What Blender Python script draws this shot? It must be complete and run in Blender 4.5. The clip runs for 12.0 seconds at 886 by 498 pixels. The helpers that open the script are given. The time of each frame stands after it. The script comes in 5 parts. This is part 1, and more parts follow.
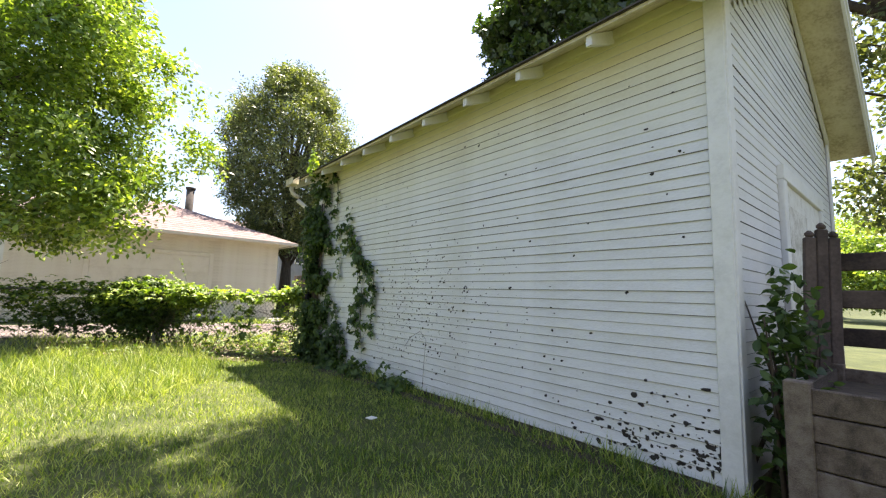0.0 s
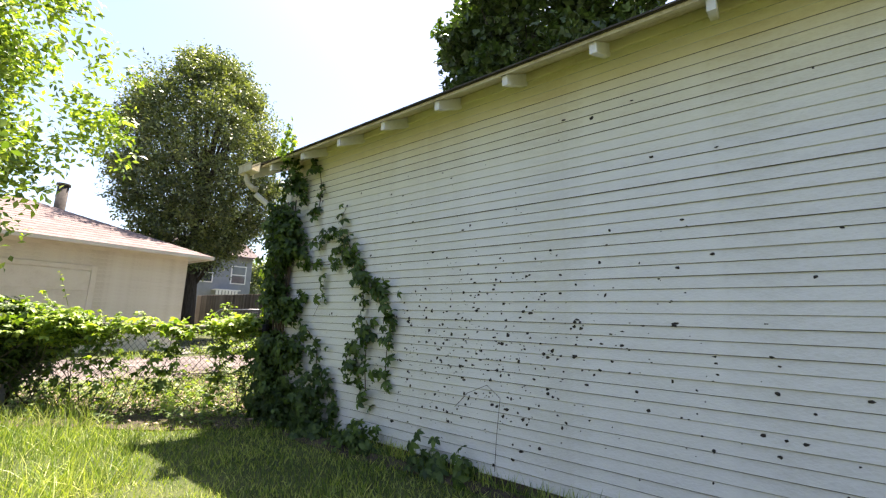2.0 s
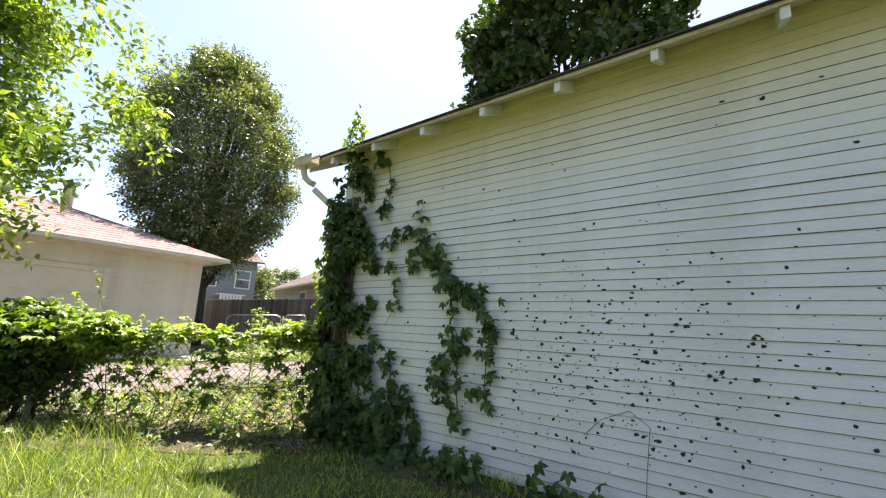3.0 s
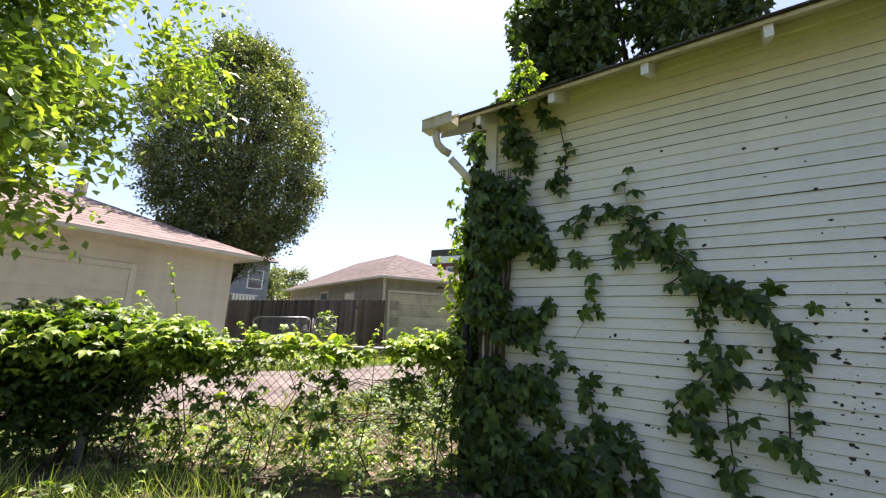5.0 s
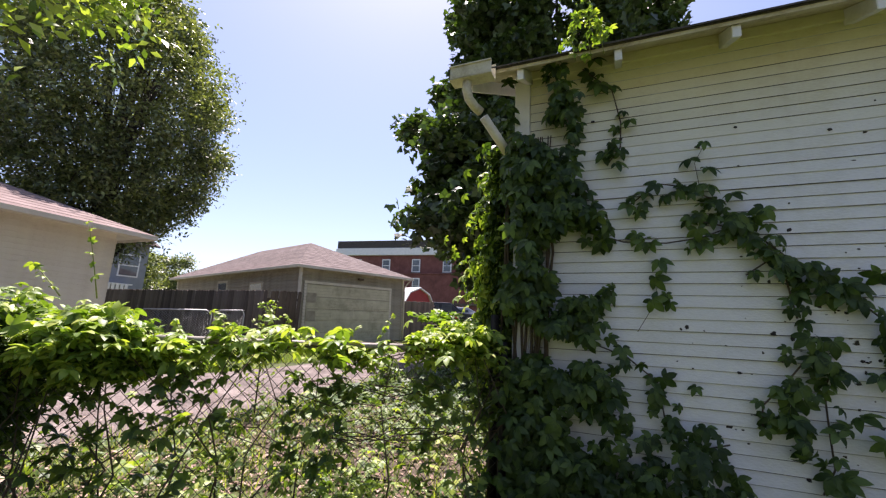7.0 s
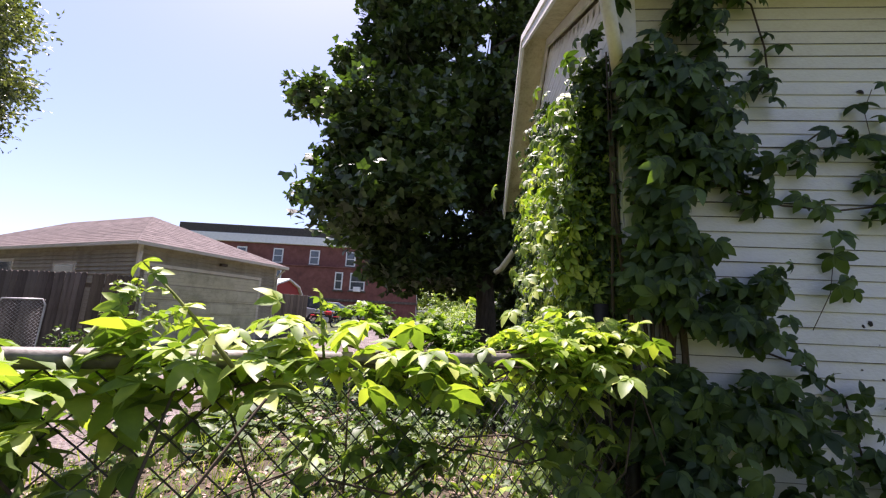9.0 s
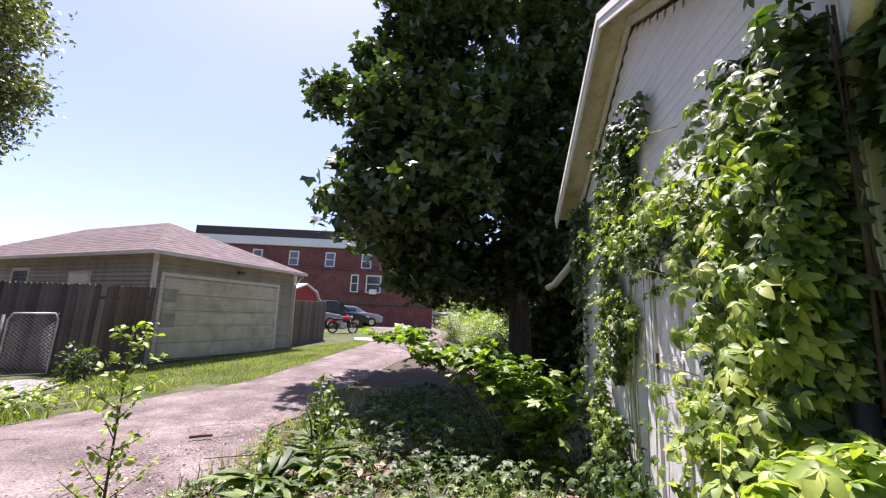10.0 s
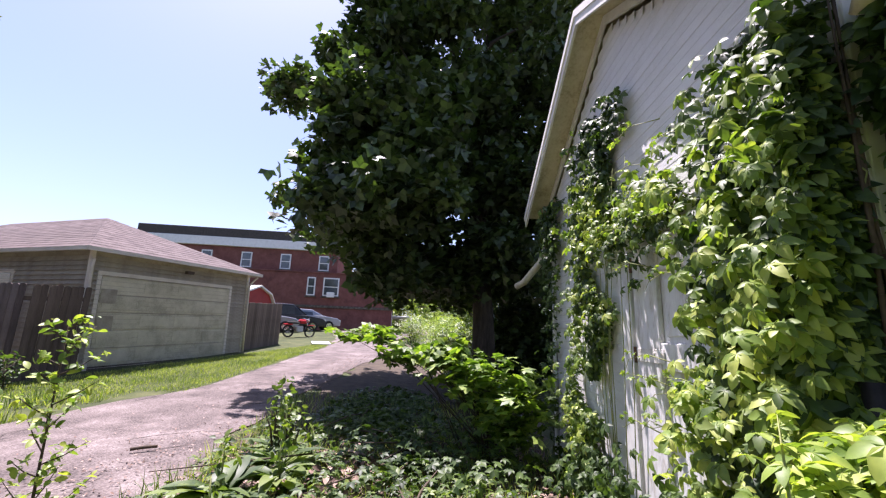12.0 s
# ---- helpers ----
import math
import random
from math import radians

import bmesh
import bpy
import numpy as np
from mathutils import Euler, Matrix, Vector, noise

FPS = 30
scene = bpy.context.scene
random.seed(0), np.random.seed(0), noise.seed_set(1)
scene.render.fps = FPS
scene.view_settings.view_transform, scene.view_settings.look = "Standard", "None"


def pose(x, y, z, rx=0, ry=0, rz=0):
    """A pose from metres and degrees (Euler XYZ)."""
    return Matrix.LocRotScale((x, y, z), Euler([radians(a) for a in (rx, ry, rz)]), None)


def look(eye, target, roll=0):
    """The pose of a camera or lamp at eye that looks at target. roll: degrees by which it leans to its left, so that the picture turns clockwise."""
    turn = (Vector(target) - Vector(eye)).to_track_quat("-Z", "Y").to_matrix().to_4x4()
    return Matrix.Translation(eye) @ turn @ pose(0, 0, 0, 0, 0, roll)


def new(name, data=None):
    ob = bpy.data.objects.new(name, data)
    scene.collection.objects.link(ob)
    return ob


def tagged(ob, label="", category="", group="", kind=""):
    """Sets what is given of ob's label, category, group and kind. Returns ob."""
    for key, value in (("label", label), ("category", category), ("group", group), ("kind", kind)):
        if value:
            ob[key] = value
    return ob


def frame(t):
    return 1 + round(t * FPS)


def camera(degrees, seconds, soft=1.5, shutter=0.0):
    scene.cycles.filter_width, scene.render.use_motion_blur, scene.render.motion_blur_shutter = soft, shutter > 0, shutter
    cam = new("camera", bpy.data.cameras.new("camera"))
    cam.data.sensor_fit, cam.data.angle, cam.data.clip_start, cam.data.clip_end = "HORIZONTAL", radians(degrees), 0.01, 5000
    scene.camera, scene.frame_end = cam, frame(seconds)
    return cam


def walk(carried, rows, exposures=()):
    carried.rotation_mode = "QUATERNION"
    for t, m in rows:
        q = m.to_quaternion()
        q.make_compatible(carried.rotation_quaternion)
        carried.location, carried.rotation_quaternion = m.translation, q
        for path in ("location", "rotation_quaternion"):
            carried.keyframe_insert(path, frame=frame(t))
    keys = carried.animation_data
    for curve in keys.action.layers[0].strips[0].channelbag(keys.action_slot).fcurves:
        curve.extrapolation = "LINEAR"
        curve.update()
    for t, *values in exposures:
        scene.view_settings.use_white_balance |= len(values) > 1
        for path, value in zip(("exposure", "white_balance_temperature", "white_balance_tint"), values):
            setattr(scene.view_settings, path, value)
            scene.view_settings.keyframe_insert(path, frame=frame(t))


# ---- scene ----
cam = camera(94.1, 12.0, soft=1.25)
PATH = [
    (0, (-2.872, -0.752, 1.102), (-1.599, 0.773, 1.329), 1.9),
    (0.5, (-2.838, -0.266, 1.045), (-1.511, 1.218, 1.238), 1.8),
    (1, (-2.795, 0.206, 1.084), (-1.403, 1.621, 1.325), 1.8),
    (1.5, (-2.868, 0.717, 1.152), (-1.333, 1.977, 1.39), 2.1),
    (2, (-2.82, 1.295, 1.177), (-1.267, 2.509, 1.517), 1.8),
    (2.5, (-2.988, 1.82, 1.158), (-1.434, 3.031, 1.5), 1.3),
    (2.7, (-3.004, 2.002, 1.176), (-1.453, 3.213, 1.534), 1.9),
    (4.3, (-2.933, 3.636, 1.129), (-1.368, 4.812, 1.535), 3.4),
    (4.5, (-2.947, 3.786, 1.154), (-1.39, 4.981, 1.537), 3.1),
    (5, (-3.056, 4.196, 1.19), (-1.499, 5.391, 1.573), 2.9),
    (5.5, (-3.045, 4.562, 1.196), (-1.491, 5.761, 1.577), 2.8),
    (6, (-3.077, 4.919, 1.202), (-1.497, 6.083, 1.587), 2.6),
    (6.5, (-3.162, 5.135, 1.204), (-1.541, 6.237, 1.601), 2.9),
    (7, (-2.985, 5.37, 1.128), (-1.186, 6.156, 1.51), 2.7),
    (7.2, (-2.829, 5.533, 1.166), (-0.958, 6.132, 1.543), 1.8),
    (8.8, (-2.12, 6.706, 1.108), (-0.165, 6.856, 1.502), 2.8),
    (9, (-2.042, 6.838, 1.084), (-0.087, 6.98, 1.481), 2.6),
    (9.1, (-1.968, 6.93, 1.089), (-0.013, 7.067, 1.488), 2.5),
    (9.5, (-1.765, 7.115, 1.254), (0.195, 7.167, 1.65), 2.3),
    (9.8, (-1.542, 7.255, 1.359), (0.417, 7.336, 1.756), 2.4),
    (10, (-1.418, 7.345, 1.405), (0.533, 7.546, 1.796), 2.5),
    (10.5, (-1.315, 7.523, 1.354), (0.619, 7.839, 1.755), 2.5),
    (11, (-1.297, 7.606, 1.306), (0.634, 7.938, 1.711), 2.5),
    (11.5, (-1.285, 7.554, 1.315), (0.651, 7.846, 1.726), 2.4),
    (12, (-1.276, 7.493, 1.337), (0.68, 7.496, 1.754), 2.0),
]
walk(cam, [(t, look(eye, target, roll)) for t, eye, target, roll in PATH],
     exposures=[(0.0, 1.90, 7100, 18), (2.5, 1.76, 6950, 17), (4.5, 1.52, 6750, 18), (5.5, 1.32, 6700, 21), (7.0, 1.12, 6550, 26), (9.0, 1.17, 6400, 31), (12.0, 1.18, 6120, 32)])

# ---- world and sun ----
SUN = Vector((0.34, 0.21, 1.0)).normalized()
world = bpy.data.worlds.new("sky")
scene.world = world
world.use_nodes = True
wn = world.node_tree.nodes
sky = wn.new("ShaderNodeTexSky")
sky.sky_type = "NISHITA"
sky.sun_disc = False
sky.sun_elevation = math.asin(SUN.z)
sky.sun_rotation = math.atan2(SUN.x, SUN.y)
sky.air_density = 1.0
sky.dust_density = 1.2
wn["Background"].inputs["Strength"].default_value = 0.098
world.node_tree.links.new(sky.outputs[0], wn["Background"].inputs[0])
sun = new("sun", bpy.data.lights.new("sun", "SUN"))
sun.data.energy = 5.8
sun.data.angle = radians(0.6)
sun.data.color = (1.0, 0.96, 0.88)
sun.matrix_world = look(SUN * 30, (0, 0, 0))


# ---- materials ----
def material(name, colors, scale=6.0, rough=0.7, bump=0.2, fine=60.0, metal=0.0, island=0.0, objrand=0.0,
             stretch=(1, 1, 1), spec=0.4, trans=None, detail=5.0, grain=0.35):
    """A surface of two to four colours mixed by noise at a broad scale, with fine grain and relief."""
    m = bpy.data.materials.new(name)
    m.use_nodes = True
    nt = m.node_tree
    n, ln = nt.nodes, nt.links
    b = n["Principled BSDF"]
    co = n.new("ShaderNodeTexCoord")
    mp = n.new("ShaderNodeMapping")
    mp.inputs["Scale"].default_value = stretch
    ln.new(co.outputs["Object"], mp.inputs[0])
    n1 = n.new("ShaderNodeTexNoise")
    n1.inputs["Scale"].default_value = scale
    n1.inputs["Detail"].default_value = detail
    n1.inputs["Roughness"].default_value = 0.65
    ln.new(mp.outputs[0], n1.inputs["Vector"])
    n2 = n.new("ShaderNodeTexNoise")
    n2.inputs["Scale"].default_value = fine
    n2.inputs["Detail"].default_value = 4.0
    ln.new(mp.outputs[0], n2.inputs["Vector"])
    mixf = n.new("ShaderNodeMath")
    mixf.operation = "MULTIPLY_ADD"
    ln.new(n2.outputs[0], mixf.inputs[0])
    mixf.inputs[1].default_value = grain
    sub = n.new("ShaderNodeMath")
    sub.operation = "SUBTRACT"
    ln.new(n1.outputs[0], sub.inputs[0])
    sub.inputs[1].default_value = grain / 2
    ln.new(sub.outputs[0], mixf.inputs[2])
    fac = mixf.outputs[0]
    if island or objrand:
        if island:
            src = n.new("ShaderNodeNewGeometry").outputs["Random Per Island"]
        else:
            src = n.new("ShaderNodeObjectInfo").outputs["Random"]
        amount = island or objrand
        add = n.new("ShaderNodeMath")
        add.operation = "MULTIPLY_ADD"
        ln.new(src, add.inputs[0])
        add.inputs[1].default_value = amount
        sh = n.new("ShaderNodeMath")
        sh.operation = "SUBTRACT"
        ln.new(fac, sh.inputs[0])
        sh.inputs[1].default_value = amount / 2
        ln.new(sh.outputs[0], add.inputs[2])
        fac = add.outputs[0]
    ramp = n.new("ShaderNodeValToRGB")
    e = ramp.color_ramp.elements
    k = len(colors)
    e[0].position, e[1].position = 0.28, 0.72
    e[0].color, e[1].color = (*colors[0], 1), (*colors[-1], 1)
    for i in range(1, k - 1):
        x = e.new(0.28 + 0.44 * i / (k - 1))
        x.color = (*colors[i], 1)
    ln.new(fac, ramp.inputs[0])
    ln.new(ramp.outputs[0], b.inputs["Base Color"])
    b.inputs["Roughness"].default_value = rough
    b.inputs["Metallic"].default_value = metal
    b.inputs["Specular IOR Level"].default_value = spec
    if bump:
        bp = n.new("ShaderNodeBump")
        bp.inputs["Strength"].default_value = bump
        bp.inputs["Distance"].default_value = 0.01
        ln.new(n2.outputs[0], bp.inputs["Height"])
        ln.new(bp.outputs[0], b.inputs["Normal"])
    if trans:
        tr = n.new("ShaderNodeBsdfTranslucent")
        hs = n.new("ShaderNodeMix")
        hs.data_type = "RGBA"
        hs.blend_type = "MULTIPLY"
        hs.inputs[0].default_value = 1.0
        ln.new(ramp.outputs[0], hs.inputs[6])
        hs.inputs[7].default_value = (*trans, 1)
        ln.new(hs.outputs[2], tr.inputs["Color"])
        ad = n.new("ShaderNodeAddShader")
        ln.new(b.outputs[0], ad.inputs[0])
        ln.new(tr.outputs[0], ad.inputs[1])
        ln.new(ad.outputs[0], n["Material Output"].inputs[0])
    return m


WHITE = material("white_paint", [(0.64, 0.63, 0.60), (0.72, 0.715, 0.70), (0.76, 0.755, 0.74)], 3, 0.5, 0.25, 45, objrand=0.10, stretch=(1, .6, 2))
# White paint tinted in steps by yellow bounce light, strongest at the eave.
BOUNCE_TINT = [material("bounce_tinted_white_paint", [(0.64, 0.63 - .05 * k / 5, 0.60 - .23 * k / 5), (0.72, 0.715 - .035 * k / 5, 0.70 - .23 * k / 5), (0.76, 0.755 - .03 * k / 5, 0.74 - .20 * k / 5)],
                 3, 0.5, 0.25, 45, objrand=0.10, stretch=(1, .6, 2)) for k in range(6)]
TRIM = material("white_trim_paint", [(0.66, 0.65, 0.62), (0.76, 0.75, 0.72), (0.80, 0.79, 0.77)], 4, 0.5, 0.25, 40, objrand=0.1)
OLDWHITE = material("weathered_white_paint", [(0.46, 0.43, 0.37), (0.72, 0.70, 0.65), (0.78, 0.77, 0.73)], 7, 0.65, 0.35, 60, objrand=0.2)
CHIP = material("bare_dark_wood", [(0.02, 0.017, 0.014), (0.06, 0.05, 0.042)], 20, 0.9, 0.2)
CONCRETE = material("old_concrete", [(0.05, 0.038, 0.028), (0.10, 0.078, 0.06), (0.19, 0.165, 0.135)], 5, 0.9, 0.5, 80)
SHINGLE = material("brown_shingle", [(0.07, 0.054, 0.05), (0.12, 0.092, 0.087), (0.17, 0.136, 0.128)], 3, 0.95, 0.5, 60, objrand=0.12, grain=.6)
PINKSH = material("pinkish_shingle", [(0.14, 0.10, 0.092), (0.20, 0.148, 0.138), (0.26, 0.195, 0.182)], 3, 0.95, 0.4, 60, objrand=0.12, grain=.6)
DARKROOF = material("dark_roof_edge", [(0.04, 0.036, 0.033), (0.10, 0.085, 0.076)], 8, 0.9, 0.4)
CREAM = material("cream_siding_paint", [(0.58, 0.52, 0.43), (0.68, 0.62, 0.53), (0.72, 0.67, 0.58)], 2, 0.6, 0.15, 40, objrand=0.1)
TAN = material("tan_siding", [(0.27, 0.235, 0.175), (0.38, 0.335, 0.255), (0.45, 0.40, 0.31)], 3, 0.65, 0.15, 40, objrand=0.15)
TANDOOR = material("faded_tan_door", [(0.38, 0.345, 0.24), (0.56, 0.515, 0.37), (0.65, 0.60, 0.45)], 2.5, 0.6, 0.15, 30, objrand=0.2)
GREYWOOD = material("weathered_grey_fence_wood", [(0.07, 0.054, 0.047), (0.135, 0.106, 0.094), (0.20, 0.163, 0.145)], 3, 0.9, 0.5, 50, objrand=0.4, stretch=(4, 4, .5))
BROWNWOOD = material("brown_gate_wood", [(0.07, 0.05, 0.04), (0.13, 0.095, 0.075), (0.18, 0.135, 0.11)], 3, 0.9, 0.4, 50, objrand=0.3, stretch=(4, 4, .5))
PLANKWOOD = material("rough_planter_plank", [(0.06, 0.045, 0.034), (0.14, 0.105, 0.08), (0.21, 0.17, 0.135)], 4, 0.9, 0.5, 50, objrand=0.3, stretch=(.6, 4, 4))
DARKWOOD = material("dark_stained_wood", [(0.03, 0.021, 0.016), (0.075, 0.053, 0.041), (0.13, 0.095, 0.074)], 4, 0.8, 0.4, 50, objrand=0.3)
BRICK = material("red_brick", [(0.12, 0.045, 0.038), (0.18, 0.068, 0.054), (0.23, 0.095, 0.078)], 1.2, 0.9, 0.3, 6)
REDPAINT = material("barn_red_paint", [(0.25, 0.02, 0.02), (0.36, 0.035, 0.03)], 2, 0.6, 0.1)
ASPHALT = material("worn_reddish_asphalt", [(0.05, 0.041, 0.037), (0.115, 0.092, 0.084), (0.165, 0.134, 0.123), (0.26, 0.22, 0.205)], 1.3, 0.95, 1.0, 48, detail=9, grain=0.9)
SOIL = material("soil_and_leaf_litter", [(0.03, 0.023, 0.016), (0.07, 0.052, 0.036), (0.10, 0.08, 0.05)], 4, 0.95, 0.8, 30)
LAWN = material("lawn_soil", [(0.024, 0.034, 0.009), (0.050, 0.065, 0.016), (0.10, 0.105, 0.036)], 1.5, 0.95, 0.8, 30)
GRAVEL = material("pale_gravel", [(0.09, 0.085, 0.08), (0.22, 0.21, 0.2), (0.36, 0.35, 0.34)], 6, 0.95, 1.0, 40, grain=.9)
GRASS = material("grass_blades", [(0.056, 0.094, 0.013), (0.136, 0.188, 0.031), (0.32, 0.335, 0.092)], 0.8, 0.5, 0, 5, island=0.6, trans=(.62, .72, .20))
DRYLEAF = material("dry_leaves", [(0.10, 0.06, 0.045), (0.24, 0.155, 0.12), (0.40, 0.29, 0.23)], 3, 0.8, 0.1, 20, island=0.6)
# Leaf tones also stand in for shade and sun on the gable and fence.
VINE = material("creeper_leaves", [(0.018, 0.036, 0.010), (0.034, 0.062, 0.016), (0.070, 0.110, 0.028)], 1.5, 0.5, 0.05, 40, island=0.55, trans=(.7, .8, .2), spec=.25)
BRIGHTLEAF = material("bright_yellow_green_leaves", [(0.07, 0.115, 0.020), (0.135, 0.195, 0.034), (0.25, 0.285, 0.06)], 1.5, 0.5, 0.05, 40, island=0.55, trans=(.8, .9, .25), spec=.3)
MIDLEAF = material("mid_green_leaves", [(0.030, 0.055, 0.013), (0.062, 0.098, 0.022), (0.12, 0.16, 0.038)], 1.5, 0.5, 0.05, 40, island=0.6, trans=(.8, .9, .22), spec=.3)
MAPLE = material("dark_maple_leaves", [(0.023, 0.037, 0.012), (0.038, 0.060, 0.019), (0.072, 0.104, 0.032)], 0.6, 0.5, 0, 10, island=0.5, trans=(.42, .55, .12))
BROAD = material("bright_tree_leaves", [(0.06, 0.10, 0.019), (0.125, 0.185, 0.036), (0.25, 0.30, 0.072)], 0.6, 0.45, 0, 10, island=0.65, trans=(.75, .82, .23))
FARLEAF = material("grey_green_tree_leaves", [(0.048, 0.062, 0.028), (0.09, 0.110, 0.045), (0.19, 0.21, 0.08)], 0.4, 0.45, 0, 10, island=0.6, spec=.5, trans=(.5, .55, .18))
STEM = material("woody_stem", [(0.05, 0.035, 0.022), (0.11, 0.08, 0.055)], 10, 0.85, 0.3)
GREENSTEM = material("green_tendril", [(0.16, 0.20, 0.05), (0.28, 0.30, 0.10)], 10, 0.6, 0.1)
BARK = material("dark_bark", [(0.03, 0.024, 0.018), (0.07, 0.055, 0.042), (0.11, 0.09, 0.07)], 6, 0.95, 0.8, 30, stretch=(3, 3, .5))
GALV = material("galvanised_steel", [(0.30, 0.30, 0.30), (0.45, 0.45, 0.45), (0.55, 0.55, 0.54)], 6, 0.5, 0.15, 40, metal=0.6)
OLDRAIL = material("weathered_grey_rail", [(0.09, 0.08, 0.072), (0.17, 0.155, 0.14), (0.27, 0.255, 0.235)], 9, 0.6, 0.2, 50, metal=0.25)
WIRE = material("dull_fence_wire", [(0.05, 0.048, 0.045), (0.12, 0.115, 0.11)], 8, 0.6, 0.1, metal=0.5)
BLACKIRON = material("black_iron", [(0.012, 0.012, 0.012), (0.035, 0.03, 0.028)], 10, 0.6, 0.2, metal=0.4)
RUST = material("rusty_iron", [(0.08, 0.035, 0.02), (0.17, 0.08, 0.045), (0.12, 0.10, 0.09)], 14, 0.8, 0.4, metal=0.2)
GUTTER = material("old_ivory_gutter_metal", [(0.42, 0.36, 0.24), (0.60, 0.55, 0.42), (0.68, 0.64, 0.53)], 6, 0.55, 0.15)
GLASS = material("dark_window_glass", [(0.03, 0.035, 0.04), (0.10, 0.11, 0.12)], 1, 0.06, 0, spec=.8)
CARGREY = material("dark_car_paint", [(0.02, 0.022, 0.025), (0.035, 0.037, 0.04)], 1, 0.25, 0, spec=.7)
CARSILVER = material("silver_car_paint", [(0.32, 0.33, 0.35), (0.40, 0.41, 0.43)], 1, 0.3, 0, metal=.5)
RUBBER = material("black_rubber", [(0.015, 0.015, 0.015), (0.03, 0.03, 0.03)], 10, 0.8, 0.1)
BIKERED = material("red_motorcycle_paint", [(0.42, 0.015, 0.02), (0.55, 0.03, 0.035)], 2, 0.3, 0)
CHROME = material("chrome", [(0.6, 0.6, 0.6), (0.75, 0.75, 0.75)], 2, 0.2, 0, metal=1)
PAPER = material("white_board", [(0.7, 0.7, 0.68), (0.8, 0.8, 0.79)], 3, 0.7, 0.1)
GREYSIDE = material("grey_house_siding", [(0.20, 0.215, 0.235), (0.27, 0.285, 0.305)], 2, 0.7, 0.1)
PINKFLOWER = material("pink_petals", [(0.35, 0.12, 0.25), (0.55, 0.25, 0.42)], 5, 0.6, 0, 20, island=.4)
# Cream soffit, its yellow strengthened so bounce light tints the wall below.
SOFFIT = material("yellow_soffit_paint", [(0.40, 0.33, 0.20), (0.60, 0.53, 0.35), (0.68, 0.62, 0.45)], 5, 0.7, 0.3, 40)
PAINTED = material("flaking_white_door_paint", [(0.50, 0.47, 0.41), (0.74, 0.735, 0.72), (0.80, 0.80, 0.79)], 9, 0.5, 0.3, 50, objrand=0.08, stretch=(1.5, 1, .4))


# ---- builders ----
def mesh_object(name, verts, faces, mat, parent=None, label="", smooth=False):
    me = bpy.data.meshes.new(name)
    me.from_pydata([tuple(v) for v in verts], [], faces)
    me.materials.append(mat)
    if smooth:
        me.polygons.foreach_set("use_smooth", [True] * len(me.polygons))
    ob = new(name, me)
    if parent:
        ob.parent = parent
    if label:
        ob["label"] = label
    return ob


def part(name, bm, mat, parent=None, label="", smooth=False):
    me = bpy.data.meshes.new(name)
    bm.to_mesh(me)
    bm.free()
    me.materials.append(mat)
    if smooth:
        me.polygons.foreach_set("use_smooth", [True] * len(me.polygons))
    ob = new(name, me)
    if parent:
        ob.parent = parent
    if label:
        ob["label"] = label
    return ob


def shared(name, me, parent, m=None):
    ob = new(name, me)
    ob.parent = parent
    if m is not None:
        ob.matrix_basis = m
    return ob


def empty(name, label, category, m=None, group="", kind=""):
    ob = new(name)
    if m is not None:
        ob.matrix_world = m
    return tagged(ob, label, category, group, kind)


def box(bm, lo, hi, m=None, bevel=0.0):
    """A box between two corners, with softened edges."""
    lo, hi = Vector(lo), Vector(hi)
    made = bmesh.ops.create_cube(bm, size=1.0)
    vs = made["verts"]
    for v in vs:
        v.co = Vector([lo[i] + (v.co[i] + 0.5) * (hi[i] - lo[i]) for i in range(3)])
    if bevel:
        es = list({e for v in vs for e in v.link_edges})
        done = bmesh.ops.bevel(bm, geom=es, offset=bevel, segments=1, affect="EDGES")
        vs = list({v for f in done["faces"] for v in f.verts} | {v for v in vs if v.is_valid})
    if m is not None:
        for v in vs:
            v.co = m @ v.co
    return vs


def box_part(name, lo, hi, mat, parent, bevel=0.004, label="", m=None):
    bm = bmesh.new()
    box(bm, lo, hi, m, bevel)
    return part(name, bm, mat, parent, label)


def tube_data(points, radii, sides=8):
    """Verts and faces of a tube along points."""
    pts = [Vector(p) for p in points]
    vs, fs = [], []
    for i, p in enumerate(pts):
        d = (pts[min(i + 1, len(pts) - 1)] - pts[max(i - 1, 0)]).normalized()
        a = d.orthogonal().normalized() if i == 0 else (a - a.dot(d) * d).normalized()
        b = d.cross(a)
        r = radii[i] if hasattr(radii, "__len__") else radii
        for k in range(sides):
            w = 2 * math.pi * k / sides
            vs.append(p + r * (math.cos(w) * a + math.sin(w) * b))
    for i in range(len(pts) - 1):
        for k in range(sides):
            k2 = (k + 1) % sides
            fs.append((i * sides + k, i * sides + k2, (i + 1) * sides + k2, (i + 1) * sides + k))
    fs.append(tuple(range(sides))[::-1])
    fs.append(tuple((len(pts) - 1) * sides + k for k in range(sides)))
    return vs, fs


def tube(name, points, radii, mat, parent=None, sides=8, label=""):
    vs, fs = tube_data(points, radii, sides)
    return mesh_object(name, vs, fs, mat, parent, label, smooth=True)


def tubes(name, paths, mat, parent=None, sides=4, label=""):
    """Many thin tubes as one mesh: (points, radii) each."""
    vs, fs = [], []
    for pts, r in paths:
        v, f = tube_data(pts, r, sides)
        o = len(vs)
        vs += v
        fs += [tuple(i + o for i in q) for q in f]
    return mesh_object(name, vs, fs, mat, parent, label, smooth=True)


RNG = np.random.default_rng(7)


